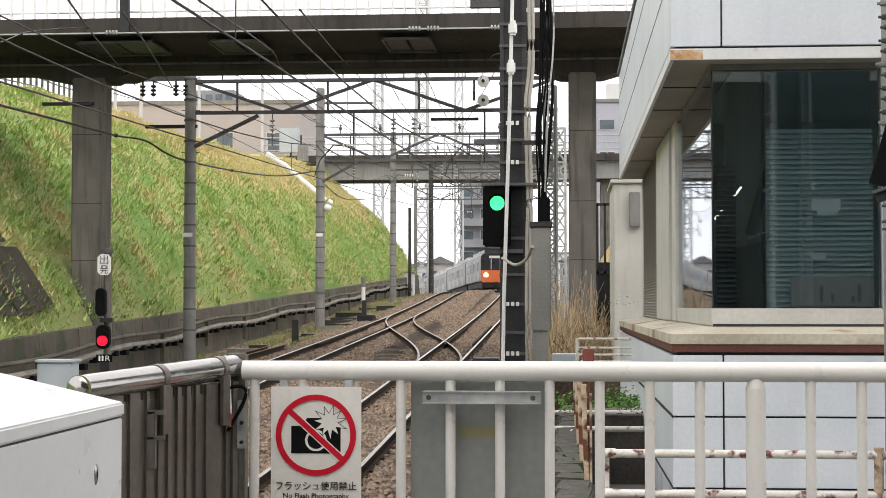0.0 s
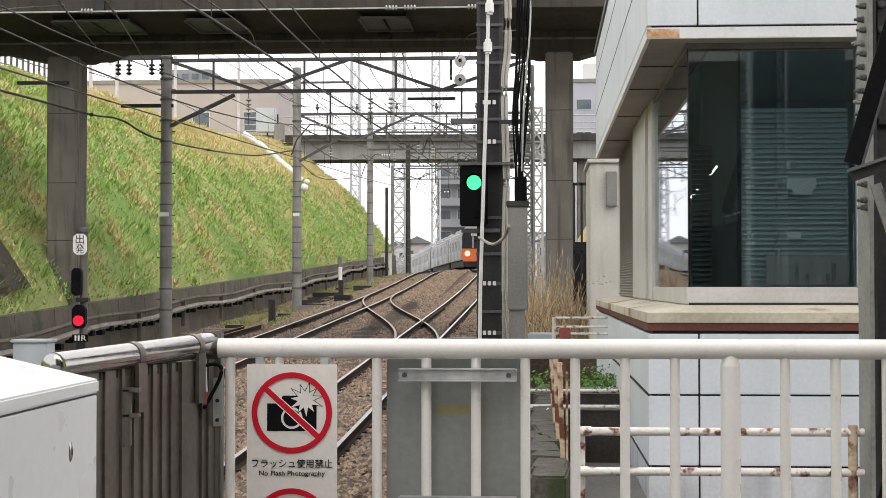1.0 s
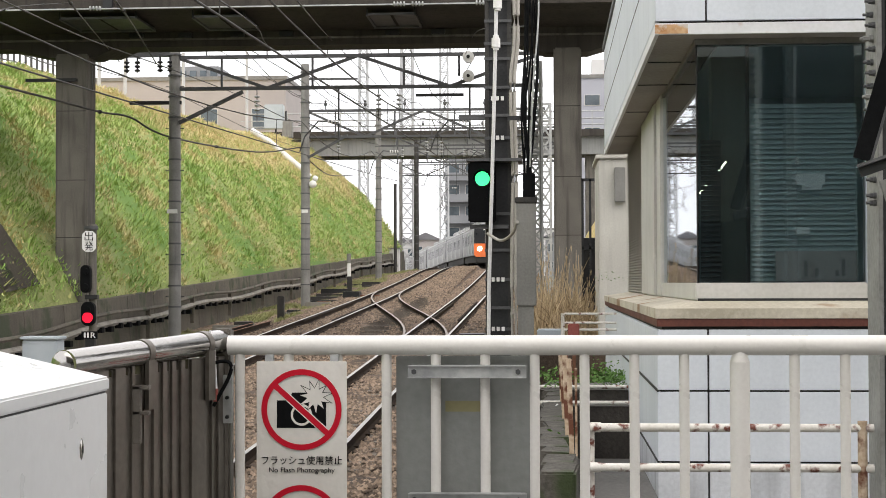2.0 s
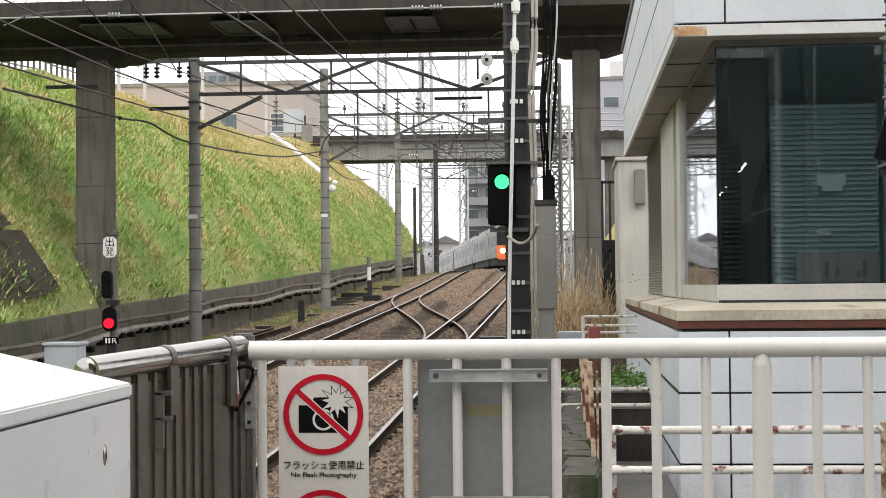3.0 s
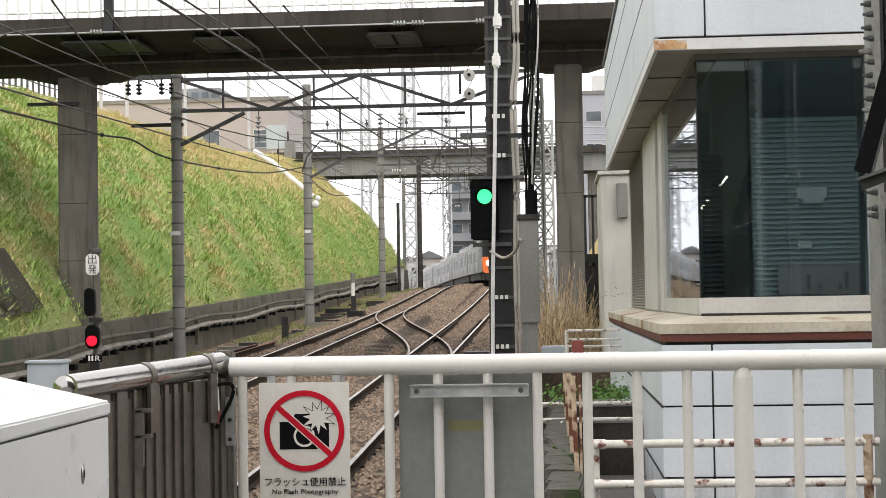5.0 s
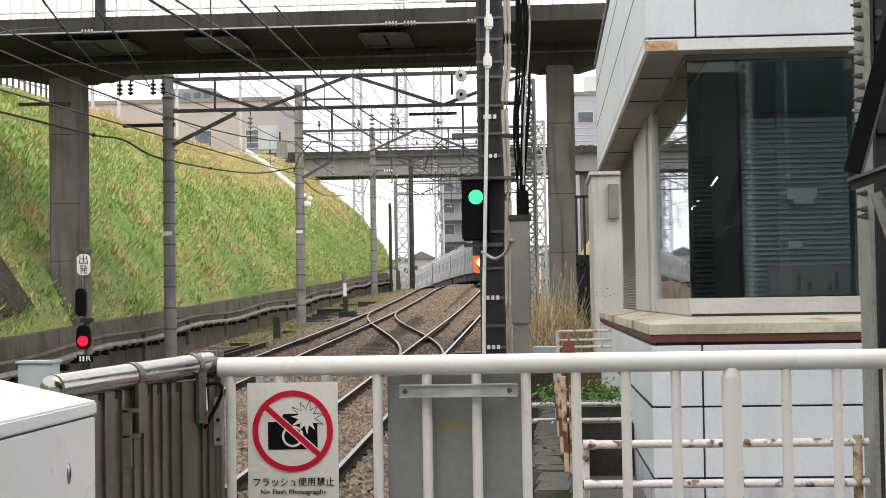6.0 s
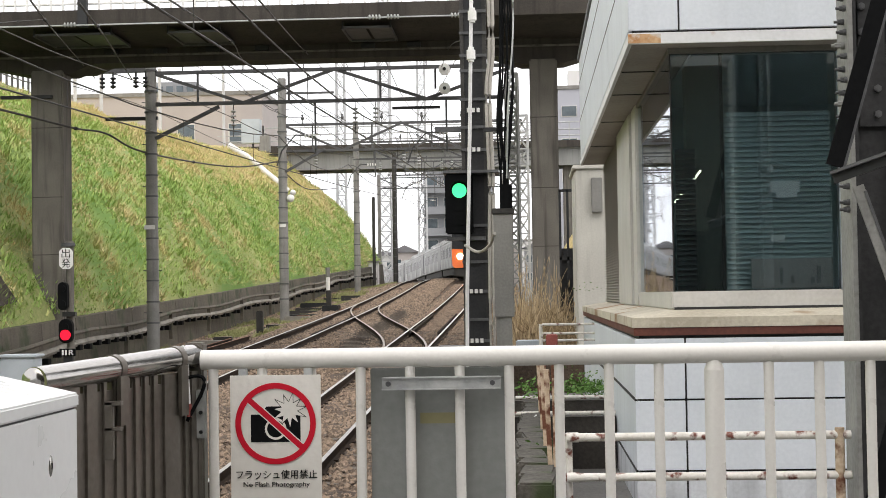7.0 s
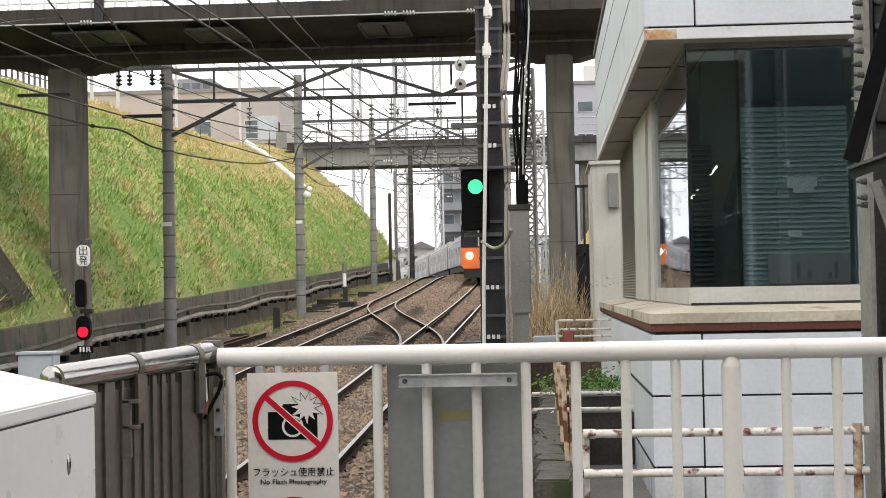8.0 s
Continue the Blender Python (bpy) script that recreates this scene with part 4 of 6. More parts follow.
# ---- poles, masts, gantries and wires ----
def concrete_pole(name, x, y, top, r, label, bracket=None, group="line poles"):
    g = ground_z(y) - 0.3
    p = thing(name, label, "pole", group, at=(x, y, 0))
    bm = bmesh.new()
    rod(bm, (0, 0, g), (0, 0, top), r, 18, r * 0.86)
    part("shaft", bm, M_POLE, p)
    bm = bmesh.new()
    rod(bm, (0, 0, -0.025), (0, 0, 0.025), r + 0.012, 18)
    band = mesh_of("band", bm, M_GREYSTEEL, True)
    z = g + 1.0
    while z < top - 0.3:
        b = new("band", band)
        b.parent, b.location = p, (0, 0, z)
        z += 0.62
    bm = bmesh.new()
    rod(bm, (-r - 0.09, 0, 0), (r + 0.09, 0, 0), 0.012, 6)
    step = mesh_of("step_iron", bm, M_DARKSTEEL)
    z = g + 1.3
    while z < top - 0.3:
        b = new("step_iron", step)
        b.parent, b.location = p, (0, 0, z)
        z += 1.24
    return p


def build_poles():
    a = concrete_pole("line_pole", -11.05, 46.0, 7.6, 0.185, "round concrete line pole with steel bands under the road bridge")
    bm = bmesh.new()
    box(bm, (-0.19, -0.2, 2.05), (0.0, -0.188, 2.17))
    box(bm, (0.0, -0.2, 2.05), (0.12, -0.188, 2.17))
    part("number_plate", bm, M_WHITE, a)
    solid("arm", M_DARKSTEEL, a, ((-1.35, -0.06, 5.28), (0.2, 0.06, 5.38)))
    bm = bmesh.new()
    beam(bm, (0.15, -0.1, 4.72), (2.05, -0.1, 5.62), 0.12, 0.1)
    part("brace", bm, M_TRUSS, a)
    bm = bmesh.new()
    beam(bm, (-2.15, 0, 6.78), (0.15, 0, 6.80), 0.14, 0.2)
    part("cross_arm", bm, M_TRUSS, a)
    for x in (-1.42, -1.1, -0.42, -0.12):
        bm = bmesh.new()
        rod(bm, (x, -0.1, 6.22), (x, -0.1, 6.7), 0.03, 8)
        for j in range(3):
            ball(bm, (x, -0.1, 6.28 + 0.12 * j), 0.09, (1, 1, 0.5))
        part("insulator", bm, M_DARKSTEEL, a)
    b = concrete_pole("line_pole", -9.97, 64.0, 8.93, 0.195, "round concrete line pole with steel bands beside the cable trough")
    solid("arm", M_TRUSS, b, ((0.1, -0.05, 8.28), (2.15, 0.05, 8.36)), ((-0.15, -0.05, 8.28), (0.1, 0.05, 8.36)))
    bm = bmesh.new()
    beam(bm, (0.12, -0.1, 5.1), (1.75, -0.1, 6.0), 0.1, 0.1)
    part("brace", bm, M_TRUSS, b)
    solid("number_plate", M_WHITE, b, ((-0.13, -0.21, 2.85), (0.13, -0.198, 2.98)))
    bm = bmesh.new()
    ball(bm, (0.32, -0.1, 4.02), 0.16)
    ball(bm, (0.42, -0.1, 4.25), 0.12)
    part("lamp_globe", bm, M_WHITE, b)
    concrete_pole("line_pole", -10.02, 92.0, 10.13, 0.19, "far concrete line pole with steel bands")
    d = concrete_pole("line_pole", -9.99, 118.0, 10.7, 0.19, "dark distant line pole beside the cable trough")
    for ob in d.children:
        if ob.name.startswith("shaft"):
            ob.data.materials[0] = M_MAST
    for x, y, top in ((-11.6, 118, 7.4),):
        p = thing("thin_pole", "thin dark pole beyond the line poles", "pole", "thin poles", at=(x, y, 0))
        bm = bmesh.new()
        rod(bm, (0, 0, 0), (0, 0, top), 0.12, 8)
        part("shaft", bm, M_MAST, p)


def gantry(y, x0, x1, zu, zl, label, n):
    g = thing("catenary_gantry", label, "gantry", "catenary gantries")
    for z in (zu, zl):
        bm = bmesh.new()
        beam(bm, (x0, y, z), (x1, y, z), 0.12, 0.10)
        part("chord", bm, M_TRUSS, g)
    w = (x1 - x0) / n
    for i in range(n):
        bm = bmesh.new()
        xa, xb = x0 + i * w, x0 + (i + 1) * w
        a, b = ((xa, y, zu), (xb, y, zl)) if i % 2 == 0 else ((xa, y, zl), (xb, y, zu))
        beam(bm, a, b, 0.09, 0.09)
        part("diagonal", bm, M_TRUSS, g)
        bm = bmesh.new()
        beam(bm, ((xa + xb) / 2, y, zl), ((xa + xb) / 2, y, zu), 0.06, 0.06)
        part("vertical", bm, M_TRUSS, g)
    for cx in (LEFT_TRACK, RIGHT_TRACK):
        cx += bend(y)
        h = rail_z(y)
        bm = bmesh.new()
        rod(bm, (cx + 0.9, y, zl), (cx + 0.9, y, h + 5.4), 0.03, 8)
        part("drop_tube", bm, M_TRUSS, g)
        bm = bmesh.new()
        tube(bm, [(cx + 0.9, y, h + 5.9), (cx + 0.3, y, h + 5.95), (cx - 0.1, y, h + 5.5), (cx - 0.25, y, h + 5.05)], 0.022)
        tube(bm, [(cx + 0.9, y, h + 5.4), (cx, y, h + 5.9)], 0.018)
        part("steady_arm", bm, M_TRUSS, g)
        bm = bmesh.new()
        for k in range(4):
            ball(bm, (cx + 0.9 - 0.1 * k, y, h + 5.92), 0.06, (0.5, 1, 1))
        part("insulator", bm, M_INSULATOR, g)
    for i in range(6):
        x = x0 + (i + 0.5) * (x1 - x0) / 6
        bm = bmesh.new()
        rod(bm, (x, y, zu), (x, y, zu + 0.28), 0.02, 6)
        ball(bm, (x, y, zu + 0.26), 0.07, (1, 1, 1.2))
        ball(bm, (x, y, zu + 0.38), 0.05)
        part("top_insulator", bm, M_GREYSTEEL, g)
    return g


def lattice_tower(name, x, y, z0, z1, w0, w1, n, mat, label, thick=0.1, category="tower"):
    t = thing(name, label, category, "lattice towers")
    c = [(-1, -1), (1, -1), (1, 1), (-1, 1)]

    def p(k, s):
        w = w0 + (w1 - w0) * s
        return Vector((x + c[k][0] * w / 2, y + c[k][1] * w / 2, z0 + (z1 - z0) * s))
    for k in range(4):
        bm = bmesh.new()
        beam(bm, p(k, 0), p(k, 1), thick, thick)
        part("leg", bm, mat, t)
    for k in range(4):
        bm = bmesh.new()
        for i in range(n):
            a, b = i / n, (i + 1) / n
            beam(bm, p(k, a), p((k + 1) % 4, b), thick * 0.55, thick * 0.55)
            beam(bm, p((k + 1) % 4, a), p(k, b), thick * 0.55, thick * 0.55)
            beam(bm, p(k, b), p((k + 1) % 4, b), thick * 0.5, thick * 0.5)
        tagged(part("lacing", bm, mat, t), kind="stuff")
    return t


def build_gantries():
    gantry(46.0, -11.0, -0.2, 6.66, 5.73, "dark steel truss gantry carrying overhead wires behind the bridge", 4)
    gantry(64.0, -9.95, -0.2, 7.02, 5.95, "dark steel truss gantry carrying overhead wires", 4)
    gantry(92.0, -10.0, 0.4, 9.0, 8.0, "distant steel truss gantry carrying overhead wires", 5)
    gantry(150.0, -14.2, -2.4, 11.2, 10.2, "far steel truss gantry carrying overhead wires", 5)
    for x in (-14.2, -2.4):
        solid("leg", M_POLE, bpy.data.objects["catenary_gantry.003"], ((x - 0.15, 149.85, -3.0), (x + 0.15, 150.15, 11.5)))
    gantry(118.0, -10.2, 0.4, 10.0, 9.0, "distant steel truss gantry carrying overhead wires", 5)
    lattice_tower("lattice_mast", -0.42, 46, -1.8, 6.4, 0.36, 0.32, 22, M_GIRDER, "grey steel lattice mast carrying the gantry", 0.075, "mast")
    lattice_tower("lattice_mast", -0.2, 64, -1.0, 7.2, 0.45, 0.45, 12, M_GALV, "grey steel lattice mast carrying the far gantry", 0.1, "mast")
    lattice_tower("transmission_tower", -15.4, 170, -6, 36, 1.5, 1.1, 26, M_TOWER, "pale steel lattice transmission tower in the distance", 0.17)
    lattice_tower("transmission_tower", -22.5, 190, -6, 34, 1.2, 0.9, 22, M_TOWER, "pale thin lattice transmission tower in the distance", 0.14)
    lattice_tower("transmission_tower", -13.4, 200, -6, 34, 1.1, 0.9, 22, M_TOWER, "pale thin lattice tower near the grey apartment block", 0.14)
    # hanging counterweight wheels on the gantry beside the mast
    w = thing("tension_wheels", "pair of pale tensioning pulleys hanging from the gantry", "pulley")
    for z in (6.56, 6.0):
        bm = bmesh.new()
        rod(bm, (-2.36, 45.8, z), (-2.36, 45.95, z), 0.17, 20)
        part("wheel", bm, M_INSULATOR, w)
        bm = bmesh.new()
        rod(bm, (-2.36, 45.75, z), (-2.36, 46.0, z), 0.05, 10)
        part("hub", bm, M_DARKSTEEL, w)
    solid("hanger", M_DARKSTEEL, w, ((-2.66, 45.86, 6.0), (-2.60, 45.9, 6.6)), ((-3.9, 45.84, 5.42), (-2.5, 45.92, 5.5)))


WIRES = [
    ("black feeder cable sagging along the embankment", 0.035, [(-10.99, 30.0, 3.93), (-11.83, 36.0, 4.36), (-11.86, 41.0, 4.53), (-11.59, 43.0, 4.59), (-11.17, 46.0, 4.31), (-10.88, 58.0, 4.86), (-10.13, 64.0, 5.54)]),
    ("black feeder cable between line poles", 0.03, [(-9.94, 64.0, 5.1), (-10.93, 78.0, 5.36), (-11.22, 92.0, 6.31)]),
    ("overhead messenger wire near the embankment", 0.016, [(-8.07, 22.0, 4.17), (-8.97, 30.0, 4.75), (-9.72, 40.0, 5.5), (-10.73, 55.0, 6.53), (-10.14, 64.0, 6.49), (-9.89, 92.0, 8.03)]),
    ("dark strain wire running to the gantry", 0.020, [(-6.43, 20.0, 3.98), (-9.63, 32.0, 5.48), (-12.72, 46.0, 6.56)]),
    ("dark strain wire running to the gantry", 0.024, [(-5.72, 20.0, 3.83), (-8.59, 32.0, 5.35), (-11.61, 46.0, 6.5)]),
    ("overhead wire crossing above the tracks", 0.016, [(-3.05, 18.0, 3.43), (-5.61, 40.0, 6.26), (-6.45, 60.0, 7.41), (-7.23, 92.0, 8.84)]),
    ("overhead wire crossing above the tracks", 0.014, [(-3.3, 14.0, 2.77), (-5.64, 30.0, 4.93), (-7.29, 46.0, 6.28), (-7.56, 92.0, 8.61)]),
    ("overhead wire along the line poles", 0.014, [(-10.08, 46.0, 7.07), (-10.14, 64.0, 7.58), (-10.22, 92.0, 8.37)]),
    ("overhead wire along the line poles", 0.02, [(-9.15, 46.0, 7.09), (-9.67, 64.0, 7.93), (-9.89, 92.0, 8.36)]),
    ("thin overhead wire along the embankment", 0.012, [(-11.65, 40.0, 5.52), (-11.18, 46.0, 5.65), (-12.24, 64.0, 6.27), (-11.6, 75.0, 6.3)]),
    ("thin tension wire beside the signal mast", 0.014, [(-0.28, 20.0, 3.24), (-1.75, 38.0, 6.04), (-2.45, 46.0, 6.65)]),
    ("thin tension wire beside the signal mast", 0.016, [(-1.96, 46.0, 6.98), (-5.0, 70.0, 7.1)]),
    ("overhead wire crossing to the bridge", 0.012, [(-7.33, 20.0, 3.44), (-10.32, 30.0, 5.38), (-11.79, 38.0, 6.89)]),
]


def smooth_line(pts, n=8):
    """A Catmull-Rom curve through points."""
    p = [Vector(q) for q in pts]
    p = [2 * p[0] - p[1]] + p + [2 * p[-1] - p[-2]]
    out = []
    for i in range(1, len(p) - 2):
        for k in range(n):
            t = k / n
            out.append(0.5 * (2 * p[i] + (p[i + 1] - p[i - 1]) * t + (2 * p[i - 1] - 5 * p[i] + 4 * p[i + 1] - p[i + 2]) * t * t
                              + (3 * p[i] - p[i - 1] - 3 * p[i + 1] + p[i + 2]) * t ** 3))
    return out + [p[-2]]


def build_wires():
    for label, r, pts in WIRES:
        w = thing("overhead_wire", label, "wire", "overhead wires")
        line = smooth_line(pts)
        bm = bmesh.new()
        tube(bm, line, r * 0.8, 6)
        part("strand", bm, M_WIRE, w)
        for i in (len(line) // 3, 3 * len(line) // 4):
            bm = bmesh.new()
            ball(bm, line[i], max(0.032, r * 1.9), (1, 1.3, 0.8))
            part("clamp", bm, M_DARKSTEEL, w)
    for x in (-9.0, -7.7, -5.3, -4.1, -1.5):
        w = thing("top_feeder", "thin feeder wire carried along the gantry tops", "wire", "overhead wires")
        pts = []
        for (ya, za), (yb, zb) in zip(((46, 6.9), (64, 7.3), (92, 9.25), (118, 10.25)), ((64, 7.3), (92, 9.25), (118, 10.25), (150, 11.45))):
            pts += [(x + bend(ya + (yb - ya) * t), ya + (yb - ya) * t, za + (zb - za) * t - 2.0 * t * (1 - t)) for t in (0, 0.25, 0.5, 0.75)]
        bm = bmesh.new()
        tube(bm, pts, 0.013, 5)
        part("strand", bm, M_WIRE, w)
    for y, z in ((46, 5.73), (64, 5.95), (92, 8.0), (118, 9.0)):
        for x in (-8.6, -5.0, -4.4, -1.6):
            s = thing("string_insulator", "pale insulator string hanging from a gantry chord", "insulator", "insulator strings")
            bm = bmesh.new()
            rod(bm, (x, y, z), (x, y, z - 1.0), 0.014, 6)
            part("rod", bm, M_WIRE, s)
            for k in range(4):
                bm = bmesh.new()
                ball(bm, (x, y, z - 0.25 - 0.13 * k), 0.085, (1, 1, 0.45))
                part("disc", bm, M_GALV, s)
    # contact and messenger wires over each track
    for cx in (LEFT_TRACK, RIGHT_TRACK):
        w = thing("contact_line", "overhead contact line above a railway track", "wire", "overhead wires")
        ys = [12, 46, 64, 92, 118, 150]
        con, mes = [], []
        for a, b in zip(ys, ys[1:]):
            for k in range(8):
                t = k / 8
                y = a + (b - a) * t
                con.append((cx + bend(y) - 0.2, y, rail_z(y) + 5.0))
                mes.append((cx + bend(y) - 0.2, y, rail_z(y) + 5.95 - 2.2 * t * (1 - t)))
        for line, name in ((con, "contact_wire"), (mes, "messenger_wire")):
            bm = bmesh.new()
            tube(bm, line, 0.014, 6)
            part(name, bm, M_WIRE, w)
        for c, m in zip(con[1::2], mes[1::2]):
            bm = bmesh.new()
            rod(bm, c, m, 0.007, 5)
            part("dropper", bm, M_WIRE, w)
    b = thing("bridge_cable", "pale cable with insulators strung along the bridge face", "cable")
    bm = bmesh.new()
    rod(bm, (-20, 38.05, 6.73), (-1.3, 38.05, 6.74), 0.022, 6)
    part("strand", bm, M_GALV, b)
    for x in (-11.25, -3.75, -3.3, -1.75):
        bm = bmesh.new()
        for k in range(4):
            ball(bm, (x + 0.08 * k, 38.05, 6.75), 0.065, (0.5, 1, 1))
        part("insulator", bm, M_GALV, b)


# ---- signal mast and its equipment ----
def build_signal_mast():
    m = thing("signal_mast", "dark steel box mast with battens beside the track", "mast")
    x0, x1, y0, y1, g = -0.853, -0.508, 20.85, 21.2, -2.4
    for x in (x0, x1 - 0.05):
        for y in (y0, y1 - 0.05):
            solid("leg", M_MAST, m, ((x, y, g), (x + 0.05, y + 0.05, 4.9)))
    solid("web", M_DARKSTEEL, m, ((x0 + 0.05, y0 + 0.035, g), (x1 - 0.05, y0 + 0.045, 4.9)))
    solid("web", M_DARKSTEEL, m, ((x0 + 0.02, y0 + 0.05, g), (x0 + 0.03, y1 - 0.05, 4.9)))
    bm = bmesh.new()
    box(bm, (x0 - 0.01, y0 - 0.012, -0.02), (x1 + 0.01, y0 + 0.0, 0.02), 0.003)
    batten = mesh_of("batten", bm, M_GREYSTEEL)
    for z in (-0.62, -0.34, 0.03, 0.42, 0.9, 1.9, 2.2, 2.57, 2.95, 3.15, 3.45, 3.74):
        b = new("batten", batten)
        b.parent, b.location = m, (0, 0, z)
    bm = bmesh.new()
    box(bm, (x0 + 0.08, y0 - 0.018, -0.025), (x0 + 0.12, y0 - 0.012, 0.03))
    mark = mesh_of("plate_mark", bm, M_INSULATOR)
    for z in (0.03, 2.42, -0.62, 1.9):
        for k in range(3):
            b = new("plate_mark", mark)
            b.parent, b.location = m, (0.065 * k, -0.002, z)
    solid("cross_arm", M_TRUSS, m, ((-1.2, 20.9, 2.15), (-0.5, 20.98, 2.22)))
    solid("cross_arm", M_TRUSS, m, ((-1.25, 20.9, 3.98), (-0.3, 21.0, 4.13)))
    for y in (20.62,):
        for x in (-0.497, -0.450):
            bm = bmesh.new()
            tube(bm, smooth_line([(x, y, -2.3), (x, y, 0.5), (x + 0.015, y, 1.4), (x - 0.01, y, 2.6), (x + 0.04, y, 3.2), (x + 0.03, y, 4.6)]), 0.0235, 8)
            part("conduit", bm, M_CONDUIT, m)
    p = thing("white_pipe", "slim white pipe with porcelain clamps tied to the mast", "pipe")
    bm = bmesh.new()
    tube(bm, [(-0.82, 20.42, -2.3), (-0.79, 20.42, 0.0), (-0.72, 20.42, 2.2), (-0.655, 20.42, 4.6)], 0.025, 10)
    part("tube", bm, M_PIPE, p)
    for x, z in ((-0.662, 3.60), (-0.685, 3.09)):
        bm = bmesh.new()
        rod(bm, (x - 0.005, 20.40, z - 0.06), (x - 0.005, 20.40, z + 0.06), 0.058, 14)
        rod(bm, (x - 0.005, 20.40, z - 0.09), (x - 0.005, 20.40, z + 0.1), 0.04, 12)
        part("clamp", bm, M_INSULATOR, p)
    # colour light signal
    s = thing("colour_light_signal", "black colour light signal showing green on the mast", "railway signal")
    solid("backboard", M_BLACK, s, ((-1.066, 20.58, 0.777), (-0.70, 20.64, 1.569)), bevel=0.02)
    solid("case", M_BLACK, s, ((-1.02, 20.64, 0.82), (-0.74, 20.86, 1.53)), bevel=0.02)
    for z, mat in ((1.346, M_GREEN), (1.16, M_BLACK), (0.97, M_BLACK)):
        bm = bmesh.new()
        rod(bm, (-0.879, 20.57, z), (-0.879, 20.582, z), 0.095 if mat is M_GREEN else 0.08, 24)
        part("lens", bm, mat, s, "lit green lens" if mat is M_GREEN else "")
        if mat is not M_GREEN:
            continue
        bm = bmesh.new()
        n = 14
        for k in range(n):
            a0, a1 = math.pi * k / n, math.pi * (k + 1) / n
            r = 0.118
            q = [(-0.879 + r * math.cos(a), y, z + r * math.sin(a)) for a, y in ((a0, 20.58), (a1, 20.58), (a1, 20.44), (a0, 20.44))]
            bm.faces.new([bm.verts.new(v) for v in q])
        bmesh.ops.solidify(bm, geom=list(bm.faces), thickness=0.004)
        part("visor", bm, M_BLACK, s)
    solid("bracket", M_GREYSTEEL, s, ((-1.09, 20.55, 1.575), (-0.36, 21.2, 1.61)))
    solid("bracket", M_GREYSTEEL, s, ((-1.05, 20.7, 0.70), (-0.55, 20.85, 0.75)))
    # cabinets and cables to the right of the mast
    c = thing("relay_cabinet", "tall narrow grey relay cabinet beside the signal mast", "cabinet")
    solid("body", M_GREYBOX, c, ((-0.383, 18.0, -0.275), (-0.16, 18.25, 0.90)), bevel=0.01)
    solid("lid", M_MAST, c, ((-0.40, 17.98, 0.90), (-0.145, 18.27, 0.965)), bevel=0.008)
    solid("pedestal", M_GREYBOX, c, ((-0.37, 18.03, -2.3), (-0.19, 18.22, -0.275)))
    bm = bmesh.new()
    tube(bm, smooth_line([(-0.80, 20.3, 0.62), (-0.62, 19.8, 0.52), (-0.45, 18.6, 0.56), (-0.37, 17.96, 0.68)]), 0.019, 8)
    part("hose", bm, M_CONDUIT, c)
    k = thing("cable_bundle", "thick bundle of black cables dropping to a junction box", "cable")
    rng = random.Random(3)
    for i in range(10):
        a, b, e = rng.uniform(-0.12, 0.09), rng.uniform(-0.11, 0.08), rng.uniform(-0.10, 0.04)
        mid = rng.uniform(-0.14, 0.06)
        bm = bmesh.new()
        tube(bm, smooth_line([(-0.225 + a, 19.4 + 0.03 * i, 4.4), (-0.20 + b, 19.4 + 0.03 * i, 2.9), (-0.235 + mid * 0.5 + b * 0.7, 19.4, 2.1), (-0.25 + e * 0.7, 19.4, 1.3)]), 0.0125, 6)
        part("cable", bm, M_BLACK, k)
    bm = bmesh.new()
    tube(bm, smooth_line([(-0.15, 19.3, 4.4), (-0.13, 19.3, 3.3), (-0.2, 19.3, 2.4), (-0.24, 19.3, 1.4)]), 0.012, 6)
    part("pale_cable", bm, M_GALV, k)
    solid("junction_box", M_BLACK, k, ((-0.33, 19.3, 0.98), (-0.18, 19.5, 1.33)), bevel=0.015)
    solid("hook", M_DARKSTEEL, k, ((-0.52, 19.5, 2.0), (-0.16, 19.56, 2.05)))


